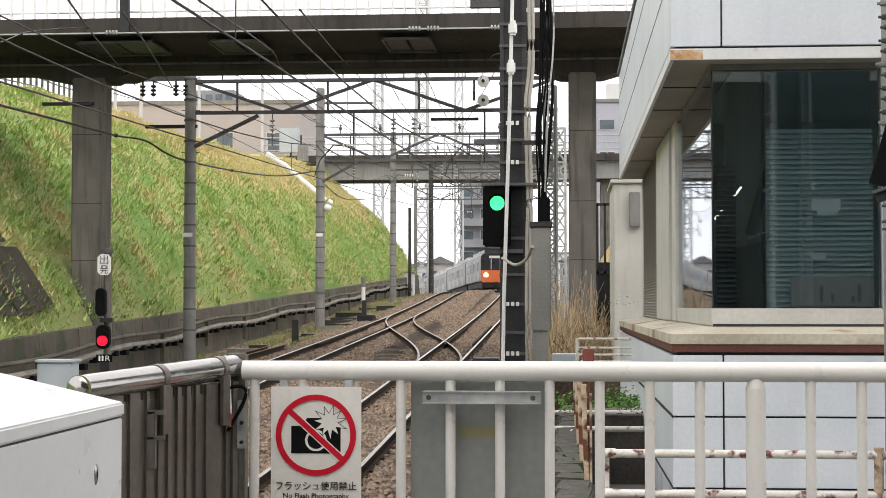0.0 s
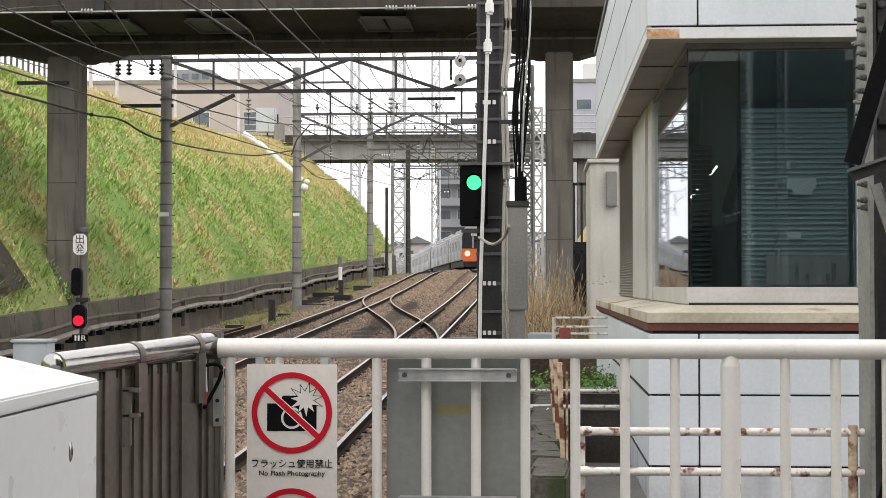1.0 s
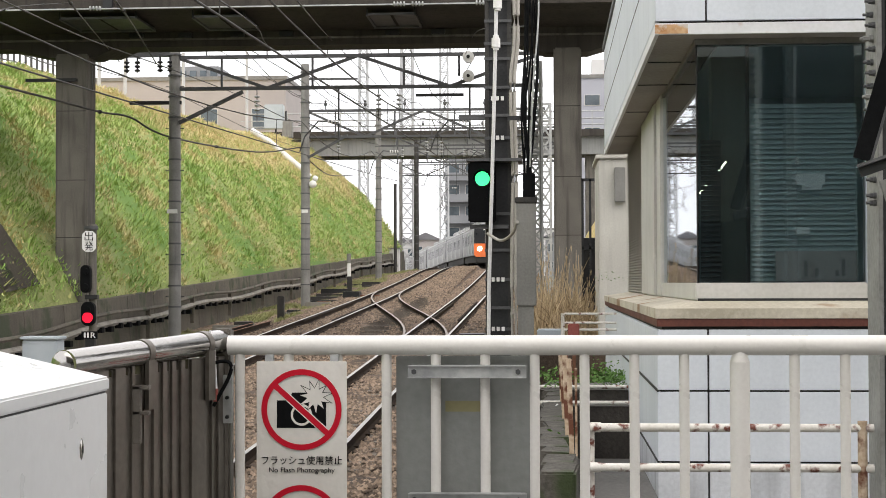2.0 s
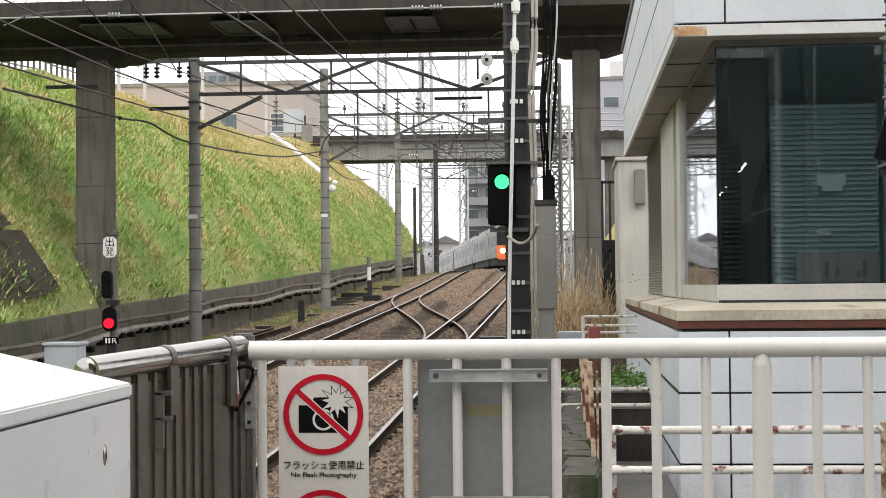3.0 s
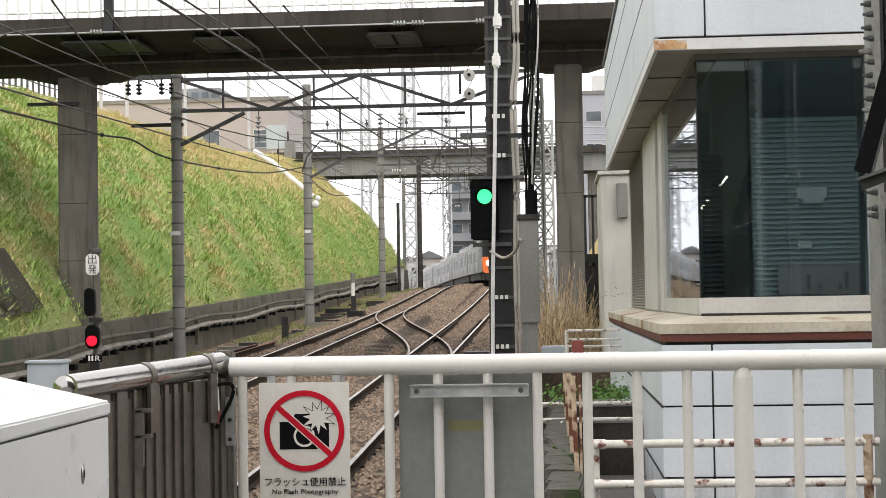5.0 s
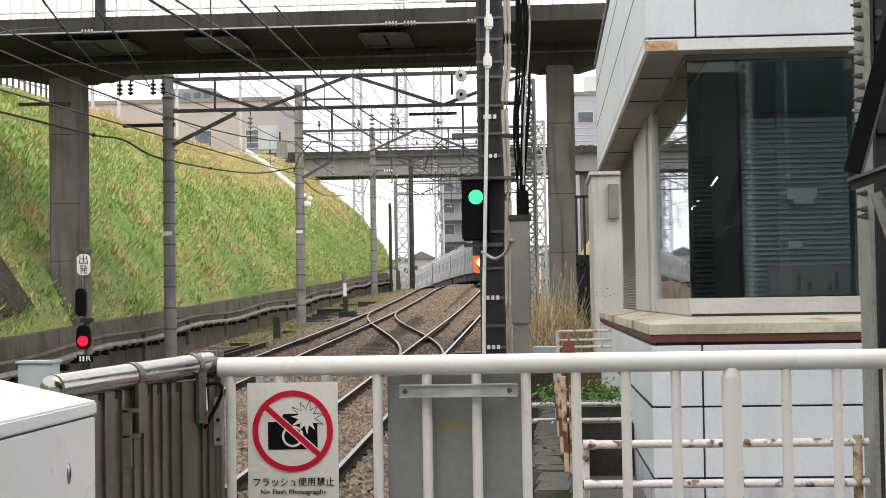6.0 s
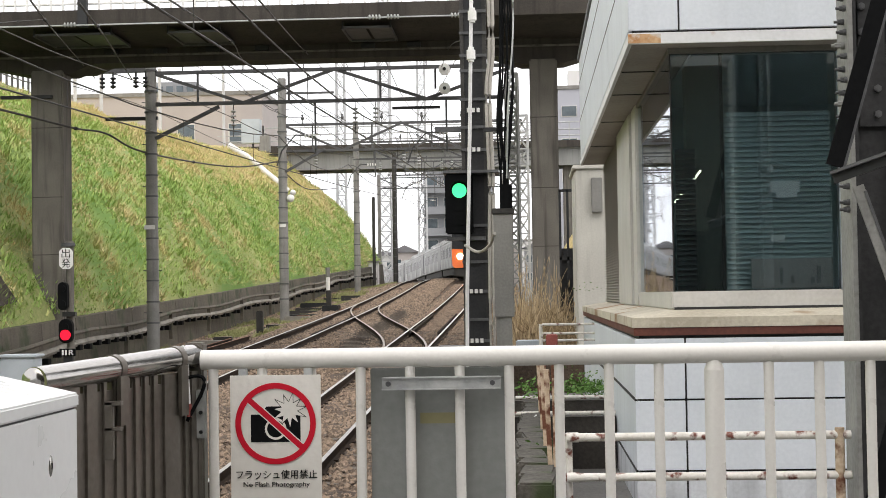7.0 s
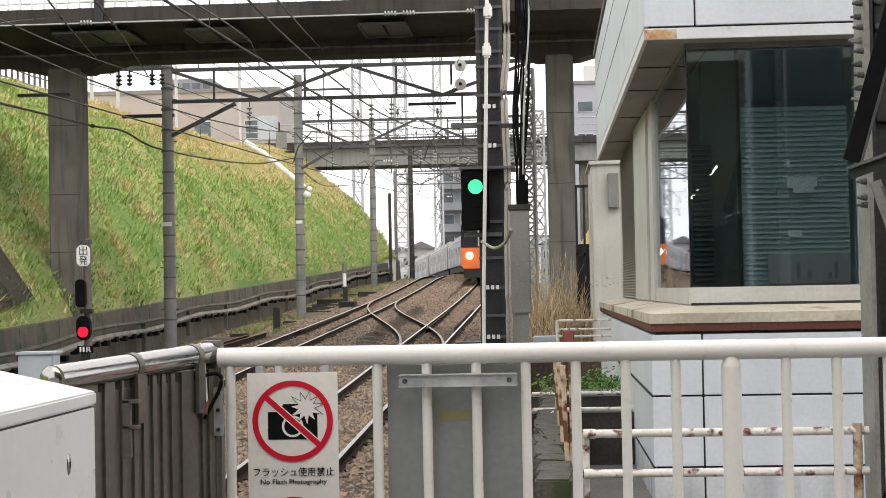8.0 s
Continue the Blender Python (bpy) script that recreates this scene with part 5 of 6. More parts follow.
def build_starting_signal():
    g = ground_z(34)
    s = thing("starting_signal", "small black signal post showing red below a white Japanese plate", "railway signal")
    bm = bmesh.new()
    rod(bm, (-10.06, 34.25, g - 0.2), (-10.06, 34.25, 1.3), 0.085, 14)
    part("post", bm, M_CONCRETE, s)
    bm = bmesh.new()
    rod(bm, (-10.07, 34.15, 1.18), (-10.07, 34.15, 1.26), 0.16, 12)
    part("cap", bm, M_GREYSTEEL, s)
    bm = bmesh.new()
    x0, x1, z0, z1, c = -10.225, -9.925, 0.69, 1.145, 0.07
    extrude(bm, [(x0 + c, z0), (x1 - c, z0), (x1, z0 + c), (x1, z1 - c), (x1 - c, z1), (x0 + c, z1), (x0, z1 - c), (x0, z0 + c)], 34.0, 34.02)
    pl = part("name_plate", bm, M_WHITE, s, "white octagonal plate with two characters", smooth=False)
    text_part("plate_text", "出", 0.22, -10.075, 33.995, 0.945, M_BLACK, pl, 0.19)
    text_part("plate_text", "発", 0.22, -10.075, 33.995, 0.735, M_BLACK, pl, 0.19)
    for z0, z1, x in ((-0.21, 0.40, -10.145), (-0.93, -0.40, -10.085)):
        bm = bmesh.new()
        w = 0.105 if z0 > -0.5 else 0.15
        pts = [(x + w * math.cos(a), z1 - w + w * math.sin(a)) for a in np.linspace(0, math.pi, 12)] + [(x + w * math.cos(a), z0 + w + w * math.sin(a)) for a in np.linspace(math.pi, 2 * math.pi, 12)]
        extrude(bm, pts, 33.95, 34.1)
        head = part("signal_head", bm, M_BLACK, s)
        lit = z0 < -0.5
        for z in ((z1 - w - 0.03, z0 + w + 0.03)):
            bm = bmesh.new()
            on = lit and z < (z0 + z1) / 2
            rod(bm, (x, 33.925, z), (x, 33.95, z), 0.115 if on else 0.075, 20)
            part("lens", bm, M_RED if on else M_BLACK, head, "lit red lens" if on else "")
    solid("number_board", M_BLACK, s, ((-10.225, 33.96, -1.21), (-9.875, 34.0, -1.05)))
    for ch, x, wd in (("1", -10.15, 0.04), ("1", -10.08, 0.04), ("R", -9.97, 0.11)):
        text_part("board_letter", ch, 0.17, x, 33.955, -1.19, M_WHITE, s, wd)
    solid("bracket", M_DARKSTEEL, s, ((-10.18, 34.05, -0.35), (-9.9, 34.2, -0.25)))
    solid("plinth", M_DARKSTEEL, s, ((-10.15, 34.0, -1.75), (-9.95, 34.15, -1.2)))


# ---- bolted steel column close to the fence ----
def build_near_column():
    c = thing("steel_column", "dark bolted steel column with diagonal braces beside the fence", "column", at=(0.0597, 0, 0))
    c.scale = (1.218, 1.218, 1.218)
    Y = 6.5
    solid("flange", M_FLANGE, c, ((1.279, Y, -1.4), (1.297, Y + 0.24, 3.4)), bevel=0.002)
    solid("flange", M_COLUMN, c, ((1.2975, Y + 0.01, -1.4), (1.313, Y + 0.24, 3.4)), bevel=0.002)
    solid("web", M_COLUMN, c, ((1.3135, Y + 0.10, -1.4), (1.447, Y + 0.115, 3.4)))
    solid("web", M_DARKSTEEL, c, ((1.3135, Y + 0.115, -1.4), (1.33, Y + 0.24, 0.35)))
    solid("gusset", M_COLUMN, c, ((1.33, Y + 0.07, 0.655), (1.444, Y + 0.085, 3.2)), bevel=0.003)
    solid("edge_angle", M_GREYSTEEL, c, ((1.4475, Y + 0.06, -1.4), (1.458, Y + 0.24, 3.4)))
    solid("flange", M_FLANGE, c, ((1.496, Y, 0.8), (1.515, Y + 0.24, 3.4)), bevel=0.002)
    solid("flange", M_COLUMN, c, ((1.5155, Y + 0.01, -1.4), (1.54, Y + 0.24, 3.4)), bevel=0.002)
    solid("web", M_DARKSTEEL, c, ((1.54, Y + 0.10, -1.4), (1.9, Y + 0.115, 3.4)))
    bm = bmesh.new()
    rod(bm, (-0.040, 0, 0), (-0.014, 0, 0), 0.012, 6)
    rod(bm, (-0.016, 0, 0), (0.0, 0, 0), 0.016, 10)
    rod(bm, (-0.052, 0, 0), (-0.038, 0, 0), 0.007, 8)
    big = mesh_of("bolt", bm, M_FLANGE, True)
    bm = bmesh.new()
    rod(bm, (-0.026, 0, 0), (-0.010, 0, 0), 0.011, 6)
    rod(bm, (-0.012, 0, 0), (0.0, 0, 0), 0.0135, 10)
    rod(bm, (-0.04, 0, 0), (-0.024, 0, 0), 0.006, 8)
    small = mesh_of("bolt", bm, M_GREYSTEEL, True)
    z, i = 0.70, 0
    while z < 1.9:
        for x in (1.279, 1.496):
            b = new("bolt", big if i % 5 == 1 else small)
            b.parent, b.location = c, (x, Y + (0.05 if i % 2 else 0.09), z)
        z += 0.049
        i += 1
    for z in (0.41, 0.345, 0.315):
        b = new("bolt", small)
        b.parent, b.location = c, (1.279, Y + 0.05, z)
    bm = bmesh.new()
    rod(bm, (0, -0.016, 0), (0, 0, 0), 0.0165, 6)
    rod(bm, (0, -0.02, 0), (0, -0.015, 0), 0.01, 8)
    face = mesh_of("bolt", bm, M_GREYSTEEL, True)
    for x, z in ((1.405, 0.705), (1.405, 0.81), (1.345, 1.045), (1.345, 1.15), (1.405, 1.26), (1.345, 1.4)):
        b = new("bolt", face)
        b.parent, b.location = c, (x, Y + 0.07, z)
    for a, b, w, h, mat in (((1.619, 6.30, 2.0), (1.172, 6.30, 0.475), 0.066, 0.010, M_BLACK), ((1.656, 6.33, 2.0), (1.208, 6.33, 0.46), 0.012, 0.06, M_GREYSTEEL),
                            ((1.157, 6.28, 0.445), (1.56, 6.10, 0.58), 0.012, 0.05, M_GREYSTEEL), ((1.165, 6.29, 0.425), (1.56, 6.11, 0.56), 0.045, 0.012, M_DARKSTEEL),
                            ((1.278, 6.38, 0.40), (1.52, 6.38, -0.33), 0.045, 0.014, M_FLANGE), ((1.305, 6.40, 0.38), (1.547, 6.40, -0.35), 0.012, 0.06, M_GREYSTEEL),
                            ((1.26, 6.25, -0.92), (1.53, 6.25, 0.0), 0.07, 0.012, M_BLACK), ((1.30, 6.28, -0.92), (1.56, 6.28, 0.0), 0.012, 0.05, M_GREYSTEEL)):
        bm = bmesh.new()
        beam(bm, a, b, h, w)
        part("brace", bm, mat, c)


# ---- between fence and cabin ----
def build_lower_yard():
    r = thing("stair_rail", "white pipe handrail with peeling paint and rust", "handrail", "rusty handrails")
    for z in (-0.735, -0.935):
        bm = bmesh.new()
        rod(bm, (0.19, 8.0, z), (1.60, 8.0, z), 0.021, 14)
        rod(bm, (0.19, 8.0, z), (0.25, 8.0, z), 0.025, 14)
        part("rail", bm, M_RUSTPAINT, r)
    bm = bmesh.new()
    rod(bm, (1.545, 8.0, -1.37), (1.545, 8.0, -0.70), 0.024, 12)
    part("post", bm, M_PEEL, r)
    bm = bmesh.new()
    rod(bm, (0.20, 8.05, -1.37), (0.20, 8.05, -0.72), 0.02, 12)
    part("post", bm, M_RUSTPAINT, r)
    for x, y in ((0.115, 8.6), (0.10, 9.6), (0.09, 10.8), (0.085, 12.2)):
        f = thing("flaking_post", "old steel post with flaking tan paint and rust", "post", "flaking posts", at=(x, y, 0))
        bm = bmesh.new()
        box(bm, (-0.013, -0.02, -1.5), (0.013, 0.02, -0.42))
        for v in bm.verts:
            v.co.x -= 0.03 * (v.co.z + 1.0)
        part("shaft", bm, M_PEEL, f)
        bm = bmesh.new()
        box(bm, (0.015, -0.02, -1.5), (0.028, 0.015, -0.47))
        part("angle", bm, M_PEEL, f)
    # white pipes and a red box further on
    w = thing("white_barrier", "white pipe barrier at the far end of the walkway", "barrier")
    for z in (-0.305, -0.39, -0.455, -0.52):
        bm = bmesh.new()
        rod(bm, (0.13 if z < -0.3 else 0.11, 15.0, z), (0.62, 15.0, z), 0.012, 8)
        part("bar", bm, M_RUSTPAINT, w)
    bm = bmesh.new()
    rod(bm, (0.115, 15.0, -1.37), (0.115, 15.0, -0.3), 0.018, 8)
    part("post", bm, M_RUSTPAINT, w)
    b = thing("red_box", "faded red box beside the white barrier", "box")
    solid("case", M_REDPAINT, b, ((0.16, 14.6, -0.52), (0.265, 14.75, -0.39)), bevel=0.008)
    solid("foot", M_RUST, b, ((0.2, 14.65, -1.37), (0.23, 14.7, -0.52)))
    p = thing("planter", "pale blue grey planter box of dry reeds", "planter")
    solid("box", M_BLUEBOX, p, ((-0.19, 22.0, -2.2), (0.17, 22.4, -0.66)), bevel=0.015)
    for y, z in ((13.6, -0.96), (12.2, -0.99)):
        s = thing("step_edge", "white painted pipe edge across the walkway", "pipe", "step edges")
        bm = bmesh.new()
        rod(bm, (-0.12, y, z + 0.06), (0.66, y, z + 0.06), 0.016, 8)
        part("pipe", bm, M_RUSTPAINT, s)
        solid("riser", M_CONCRETE_DARK, s, ((-0.14, y + 0.03, -2.0), (0.66, y + 0.6, z + 0.03)))
    h = thing("metal_hut", "beige metal equipment hut behind the signal cabin", "hut")
    solid("body", M_HUT, h, ((0.73, 24.0, -2.4), (2.6, 26.0, 1.86)), bevel=0.02)
    solid("roof", M_HUT, h, ((0.69, 23.95, 1.86), (2.65, 26.05, 1.92)), bevel=0.01)
    solid("small_box", M_GREYBOX, h, ((0.97, 23.88, 1.2), (1.13, 24.0, 1.72)), bevel=0.008)
    c = thing("wire_cage", "dark metal cage and gate beyond the hut", "cage")
    for x in (0.53, 0.66, 0.80):
        solid("post", M_DARKSTEEL, c, ((x, 27.0, -2.0), (x + 0.04, 27.04, 1.75)))
    for z in (1.71, 0.55, 0.05):
        solid("bar", M_DARKSTEEL, c, ((0.53, 27.0, z), (1.3, 27.04, z + 0.05)))
    solid("panel", M_DARKSTEEL, c, ((0.55, 27.06, -2.0), (1.3, 27.1, 0.75)))
    rng = np.random.default_rng(11)
    verts, faces = [], []
    for i in range(900):
        x, y = -0.30 + 1.05 * rng.random(), 24.6 + 2.6 * rng.random()
        if x > 0.35 and rng.random() < 0.25:
            continue
        z0, hgt = -0.9, (0.28 + 0.42 * rng.random() + 0.85 * rng.random() ** 5) * (1.15 if x < 0.45 else 0.95)
        a, sp = rng.random() * math.tau, 0.06 + 0.5 * rng.random() ** 1.5
        d = Vector((math.cos(a), math.sin(a), 0))
        wv = Vector((0.0085, 0.002, 0)) * (0.6 + rng.random())
        base = len(verts)
        for k in range(4):
            t = k / 3
            c0 = Vector((x, y, z0)) + d * sp * t * t * 1.3 + Vector((0, 0, hgt * t * (1 - 0.12 * t * sp * 4)))
            ww = wv * (1 - 0.75 * t)
            verts += [c0 - ww, c0 + ww]
        for k in range(3):
            q = base + 2 * k
            faces.append((q, q + 1, q + 3, q + 2))
        if rng.random() < 0.35:
            q = len(verts)
            verts += [c0, c0 + Vector((0.009, 0, -0.04)), c0 + Vector((0.0, 0, -0.13)), c0 + Vector((-0.009, 0, -0.04))]
            faces.append((q, q + 1, q + 2, q + 3))
    tagged(raw("dry_reeds", verts, faces, M_REED), "tall dry straw coloured reeds beside the pier", "reeds", kind="stuff")
    soil = solid("yard_soil", M_BALLAST, None, ((-0.5, 21.6, -3.0), (3.0, 33.0, -0.95)))
    tagged(soil, "raised bare soil bed under the dry reeds", "soil", kind="structure")
    verts, faces = [], []
    for cx, cy, cz, n, sp in ((0.52, 14.5, -0.92, 800, 0.13), (0.0, 13.4, -0.86, 110, 0.05), (-0.02, 9.4, -1.12, 60, 0.05), (-0.11, 7.6, -1.3, 60, 0.04), (-0.05, 8.4, -1.35, 120, 0.06), (0.9, 24, 0.0, 40, 0.1)):
        for i in range(n):
            p = Vector((cx + rng.normal() * sp, cy + rng.normal() * 0.25, cz + abs(rng.normal()) * 0.07))
            a, s = rng.random() * math.tau, 0.010 + 0.014 * rng.random()
            u, v = Vector((math.cos(a), math.sin(a), 0.3)) * s, Vector((-math.sin(a) * 0.4, math.cos(a) * 0.4, 0.6)) * s
            q = len(verts)
            verts += [p - u, p - v * 0.5, p + u, p + v]
            faces.append((q, q + 1, q + 2, q + 3))
    tagged(raw("weeds", verts, faces, M_WEED), "bright green weeds growing beside the walkway", "weeds", kind="stuff")


def build_trackside():
    b = thing("trackside_box", "pale blue grey metal box beside the track", "cabinet")
    g = ground_z(30)
    solid("body", M_BLUEBOX, b, ((-10.2, 30.0, g - 0.2), (-9.52, 30.5, -1.09)), bevel=0.02)
    solid("lid", M_BLUEBOX, b, ((-10.24, 29.96, -1.09), (-9.48, 30.54, -1.03)), bevel=0.015)
    # cable trough on short posts along the wall
    t = thing("cable_trough", "pale concrete cable trough on short posts beside the wall", "cable trough", kind="structure")

    def tx(y):
        return -11.55 + 0.35 * math.sin(y * 0.09) + bank_shift(y) * 0.9
    pts = [(tx(y), y, ground_z(y) + 0.42 + 0.06 * math.sin(y * 0.5)) for y in np.arange(28, 124, 2.0)]
    for dz, r, mat in ((0.0, 0.09, M_TROUGH), (0.27, 0.06, M_WALL)):
        bm = bmesh.new()
        tube(bm, [(x, y, z + dz) for x, y, z in pts], r, 6)
        part("duct", bm, mat, t)
    bm = bmesh.new()
    box(bm, (-0.06, -0.06, -0.6), (0.06, 0.06, 0.3))
    post = mesh_of("support", bm, M_WALL)
    for x, y, z in pts[::3]:
        p = new("support", post)
        p.parent, p.location = t, (x, y, z)
    bm = bmesh.new()
    box(bm, (-0.05, -0.12, -0.2), (0.12, 0.12, -0.06))
    fit = mesh_of("fitting", bm, M_BLACK)
    for x, y, z in pts:
        for dy in (0.4, 1.3):
            p = new("fitting", fit)
            p.parent, p.location = t, (x, y + dy, z + 0.04)
    m = thing("marker_post", "white marker post with a grey head beside the track", "marker post")
    bm = bmesh.new()
    rod(bm, (-9.85, 77, -0.6), (-9.85, 77, 0.95), 0.095, 10)
    part("post", bm, M_WHITE, m)
    bm = bmesh.new()
    rod(bm, (-9.85, 77, 0.95), (-9.85, 77, 1.42), 0.11, 10)
    part("head", bm, M_GREYBOX, m)
    for x in (-9.15, -8.8):
        r = thing("spare_rail", "rusty spare rail lying on the ballast", "rail", "spare rails")
        rail_mesh("rail_bar", [(x + 0.1 * k, 37.5 + 3.0 * k + (x + 9.15) * 3) for k in range(4)], r, head=M_RUST)
    rng = random.Random(8)
    for i in range(16):
        x, y = rng.uniform(-10.8, -8.9), rng.uniform(42, 86)
        z = rail_z(y) - 0.16 - 0.1 * max(0, -8.6 - x) - 0.2
        c = thing("ground_box", "small dark trackside cable box on the ballast", "box", "trackside boxes", at=(x, y, z))
        c.rotation_euler.z = rng.uniform(-0.15, 0.15)
        w = rng.uniform(0.25, 0.8)
        solid("case", rng.choice((M_DARKSTEEL, M_MAST, M_TROUGH, M_RUST)), c, ((-w, -0.2, -0.1), (w, 0.2, rng.uniform(0.16, 0.34))), bevel=0.02)
    for x, y in ((-9.05, 52), (-9.3, 72)):
        c = thing("trackside_post", "short dark steel post beside the cable trough", "post", "trackside posts")
        solid("shaft", M_MAST, c, ((x, y, ground_z(y) - 0.2), (x + 0.22, y + 0.22, ground_z(y) + 0.75)), bevel=0.02)
    # concrete facing low on the slope
    rv = thing("slope_slab", "grey concrete slabs facing the foot of the slope", "slope facing", kind="structure")
    for i in range(3):
        for j in range(2):
            u0, u1, y0, y1 = 0.02 + 0.13 * i, 0.145 + 0.13 * i, 33 + 2.6 * j - i * 0.6, 35.5 + 2.6 * j - i * 0.6
            bm = bmesh.new()
            q = [bank_point(u, y) + Vector((0.12, 0, 0.22)) for u, y in ((u0, y0), (u1, y0), (u1, y1), (u0, y1))]
            f = bm.faces.new([bm.verts.new(v) for v in q])
            bmesh.ops.solidify(bm, geom=[f], thickness=0.12)
            part("slab", bm, M_WALL, rv, smooth=False)
    d = thing("drain_pipe", "white drain pipe running down the grass slope", "pipe")
    bm = bmesh.new()
    tube(bm, [(p.x + 0.1, 107, p.z + 0.2) for p in (bank_point(u, 107) for u in (1.0, 0.85, 0.7, 0.56, 0.5))], 0.24, 10)
    part("pipe", bm, M_PIPE, d)
    f = thing("crest_fence", "dark steel mesh fence along the top of the embankment", "fence")
    bm = bmesh.new()
    box(bm, (-0.04, -0.04, 0), (0.04, 0.04, 1.15))
    post = mesh_of("post", bm, M_GREYSTEEL)
    for i in range(34):
        y = 46 + 0.7 * i
        q = bank_point(1.0, y)
        p = new("post", post)
        p.parent, p.location = f, (q.x - 0.5, y, q.z - 0.05)
    for dz in (0.3, 0.7, 1.1):
        bm = bmesh.new()
        tube(bm, [bank_point(1.0, y) + Vector((-0.5, 0, dz)) for y in np.arange(46, 72, 3.0)], 0.03, 6)
        part("rail", bm, M_GREYSTEEL, f)


# ---- distance ----
def house(name, x0, x1, y0, y1, z0, z1, wall, label, cols, rows, category="building", win=(0.6, 0.55), balcony=False, pitched=False, band=None):
    h = thing(name, label, category, "distant buildings")
    solid("wall", wall, h, ((x0, y0, z0), (x1, y1, z1)))
    if pitched:
        bm = bmesh.new()
        m = (x0 + x1) / 2
        extrude(bm, [(x0 - 0.4, z1), (x1 + 0.4, z1), (m, z1 + (x1 - x0) * 0.28)], y0 - 0.4, y1 + 0.4)
        part("roof", bm, M_ROOF, h, smooth=False)
    else:
        solid("roof", M_GREYBOX, h, ((x0 - 0.15, y0 - 0.15, z1), (x1 + 0.15, y1 + 0.15, z1 + 0.35)))
    zb = band[0] if band else z0
    zt = band[1] if band else z1
    dw, dh = (x1 - x0) / cols, (zt - zb) / rows
    for i in range(cols):
        for j in range(rows):
            cx, cz = x0 + (i + 0.5) * dw, zb + (j + 0.5) * dh
            w = solid("window", M_TRIM, h, ((cx - dw * win[0] / 2 - 0.06, y0 - 0.07, cz - dh * win[1] / 2 - 0.06), (cx + dw * win[0] / 2 + 0.06, y0 - 0.005, cz + dh * win[1] / 2 + 0.06)))
            solid("pane", M_FARGLASS, w, ((cx - dw * win[0] / 2, y0 - 0.09, cz - dh * win[1] / 2), (cx + dw * win[0] / 2, y0 - 0.075, cz + dh * win[1] / 2)))
    if balcony:
        for j in range(rows):
            z = zb + j * dh
            solid("balcony", M_BUILDGREY, h, ((x0 - 0.1, y0 - 1.4, z - 0.1), (x1 + 0.1, y0 - 0.1, z + 0.05)), ((x0 - 0.1, y0 - 1.4, z + 0.05), (x1 + 0.1, y0 - 1.3, z + 1.0)))
    return h


def build_distance():
    hall = house("hall", -42, -23.6, 140, 152, 9, 18.2, M_BUILD, "beige flat-roofed hall on top of the embankment", 4, 1, win=(0.32, 0.42), band=(12.6, 16.8))
    solid("penthouse", M_BUILDGREY, hall, ((-34.2, 143, 18.5), (-30.3, 148, 19.9)))
    for i in range(4):
        solid("window", M_FARGLASS, hall, ((-33.9 + i * 0.95, 142.9, 18.9), (-33.3 + i * 0.95, 142.98, 19.5)))
    house("apartment_block", -14.6, -5.0, 220, 232, -8, 17.4, M_BUILDGREY, "grey apartment block with white balconies", 4, 7, balcony=True, band=(-3.6, 17.2))
    house("office_block", 3.2, 16, 160, 172, -4, 20.6, M_BUILDBLUE, "blue grey office block behind the bridge", 6, 7, win=(0.7, 0.3), band=(-3, 20))
    ob = thing("roof_tank", "pale roof tank on the office block", "tank", "distant buildings")
    solid("box", M_BUILDWHITE, ob, ((4.3, 163, 20.95), (6.4, 166, 22.9)))
    rng = random.Random(4)
    for i in range(18):
        x = -31 + i * 1.9 + rng.uniform(-0.5, 0.5)
        y = 270 + rng.uniform(-14, 30)
        top = rng.uniform(6.0, 9.8)
        house("house", x, x + rng.uniform(3.2, 5.2), y, y + 7, -9.5, top, rng.choice((M_BUILDWHITE, M_BUILDGREY, M_BUILD)), "small distant house with a grey roof", 2, 2, win=(0.45, 0.4), pitched=i % 2 == 0, band=(top - 6, top - 0.3), category="house")
    g = thing("line_equipment", "dark switch equipment on a frame at the embankment end", "equipment")
    for x in (-21.4, -20.6):
        solid("post", M_DARKSTEEL, g, ((x, 122, 10.6), (x + 0.12, 122.1, 13.4)))
    solid("case", M_BLUEBOX, g, ((-22.2, 121.7, 12.0), (-20.7, 122.4, 13.9)), bevel=0.05)
    solid("case", M_GREYBOX, g, ((-20.8, 121.7, 11.3), (-20.0, 122.4, 12.6)), bevel=0.05)
    solid("platform", M_DARKSTEEL, g, ((-22.2, 121.6, 11.0), (-18.6, 122.5, 11.12)))
    for x, y, z0, z1 in ((-20.9, 108, 10.2, 16.0), (-24, 88, 9, 14.0), (-25.5, 88, 9, 14.4), (-27, 90, 9, 13.8), (-23, 98, 10, 14.5)):
        p = thing("pale_pole", "slim pale steel pole on the embankment top", "pole", "pale poles")
        bm = bmesh.new()
        rod(bm, (x, y, z0), (x, y, z1), 0.1, 10)
        part("shaft", bm, M_TOWER, p)
    w = thing("white_hut", "small white relay hut beside the far line", "hut")
    solid("body", M_BUILDWHITE, w, ((-12.6, 122, 0), (-11.7, 123, 2.6)), bevel=0.03)
    solid("roof", M_GREYBOX, w, ((-12.7, 121.9, 2.6), (-11.6, 123.1, 2.7)))


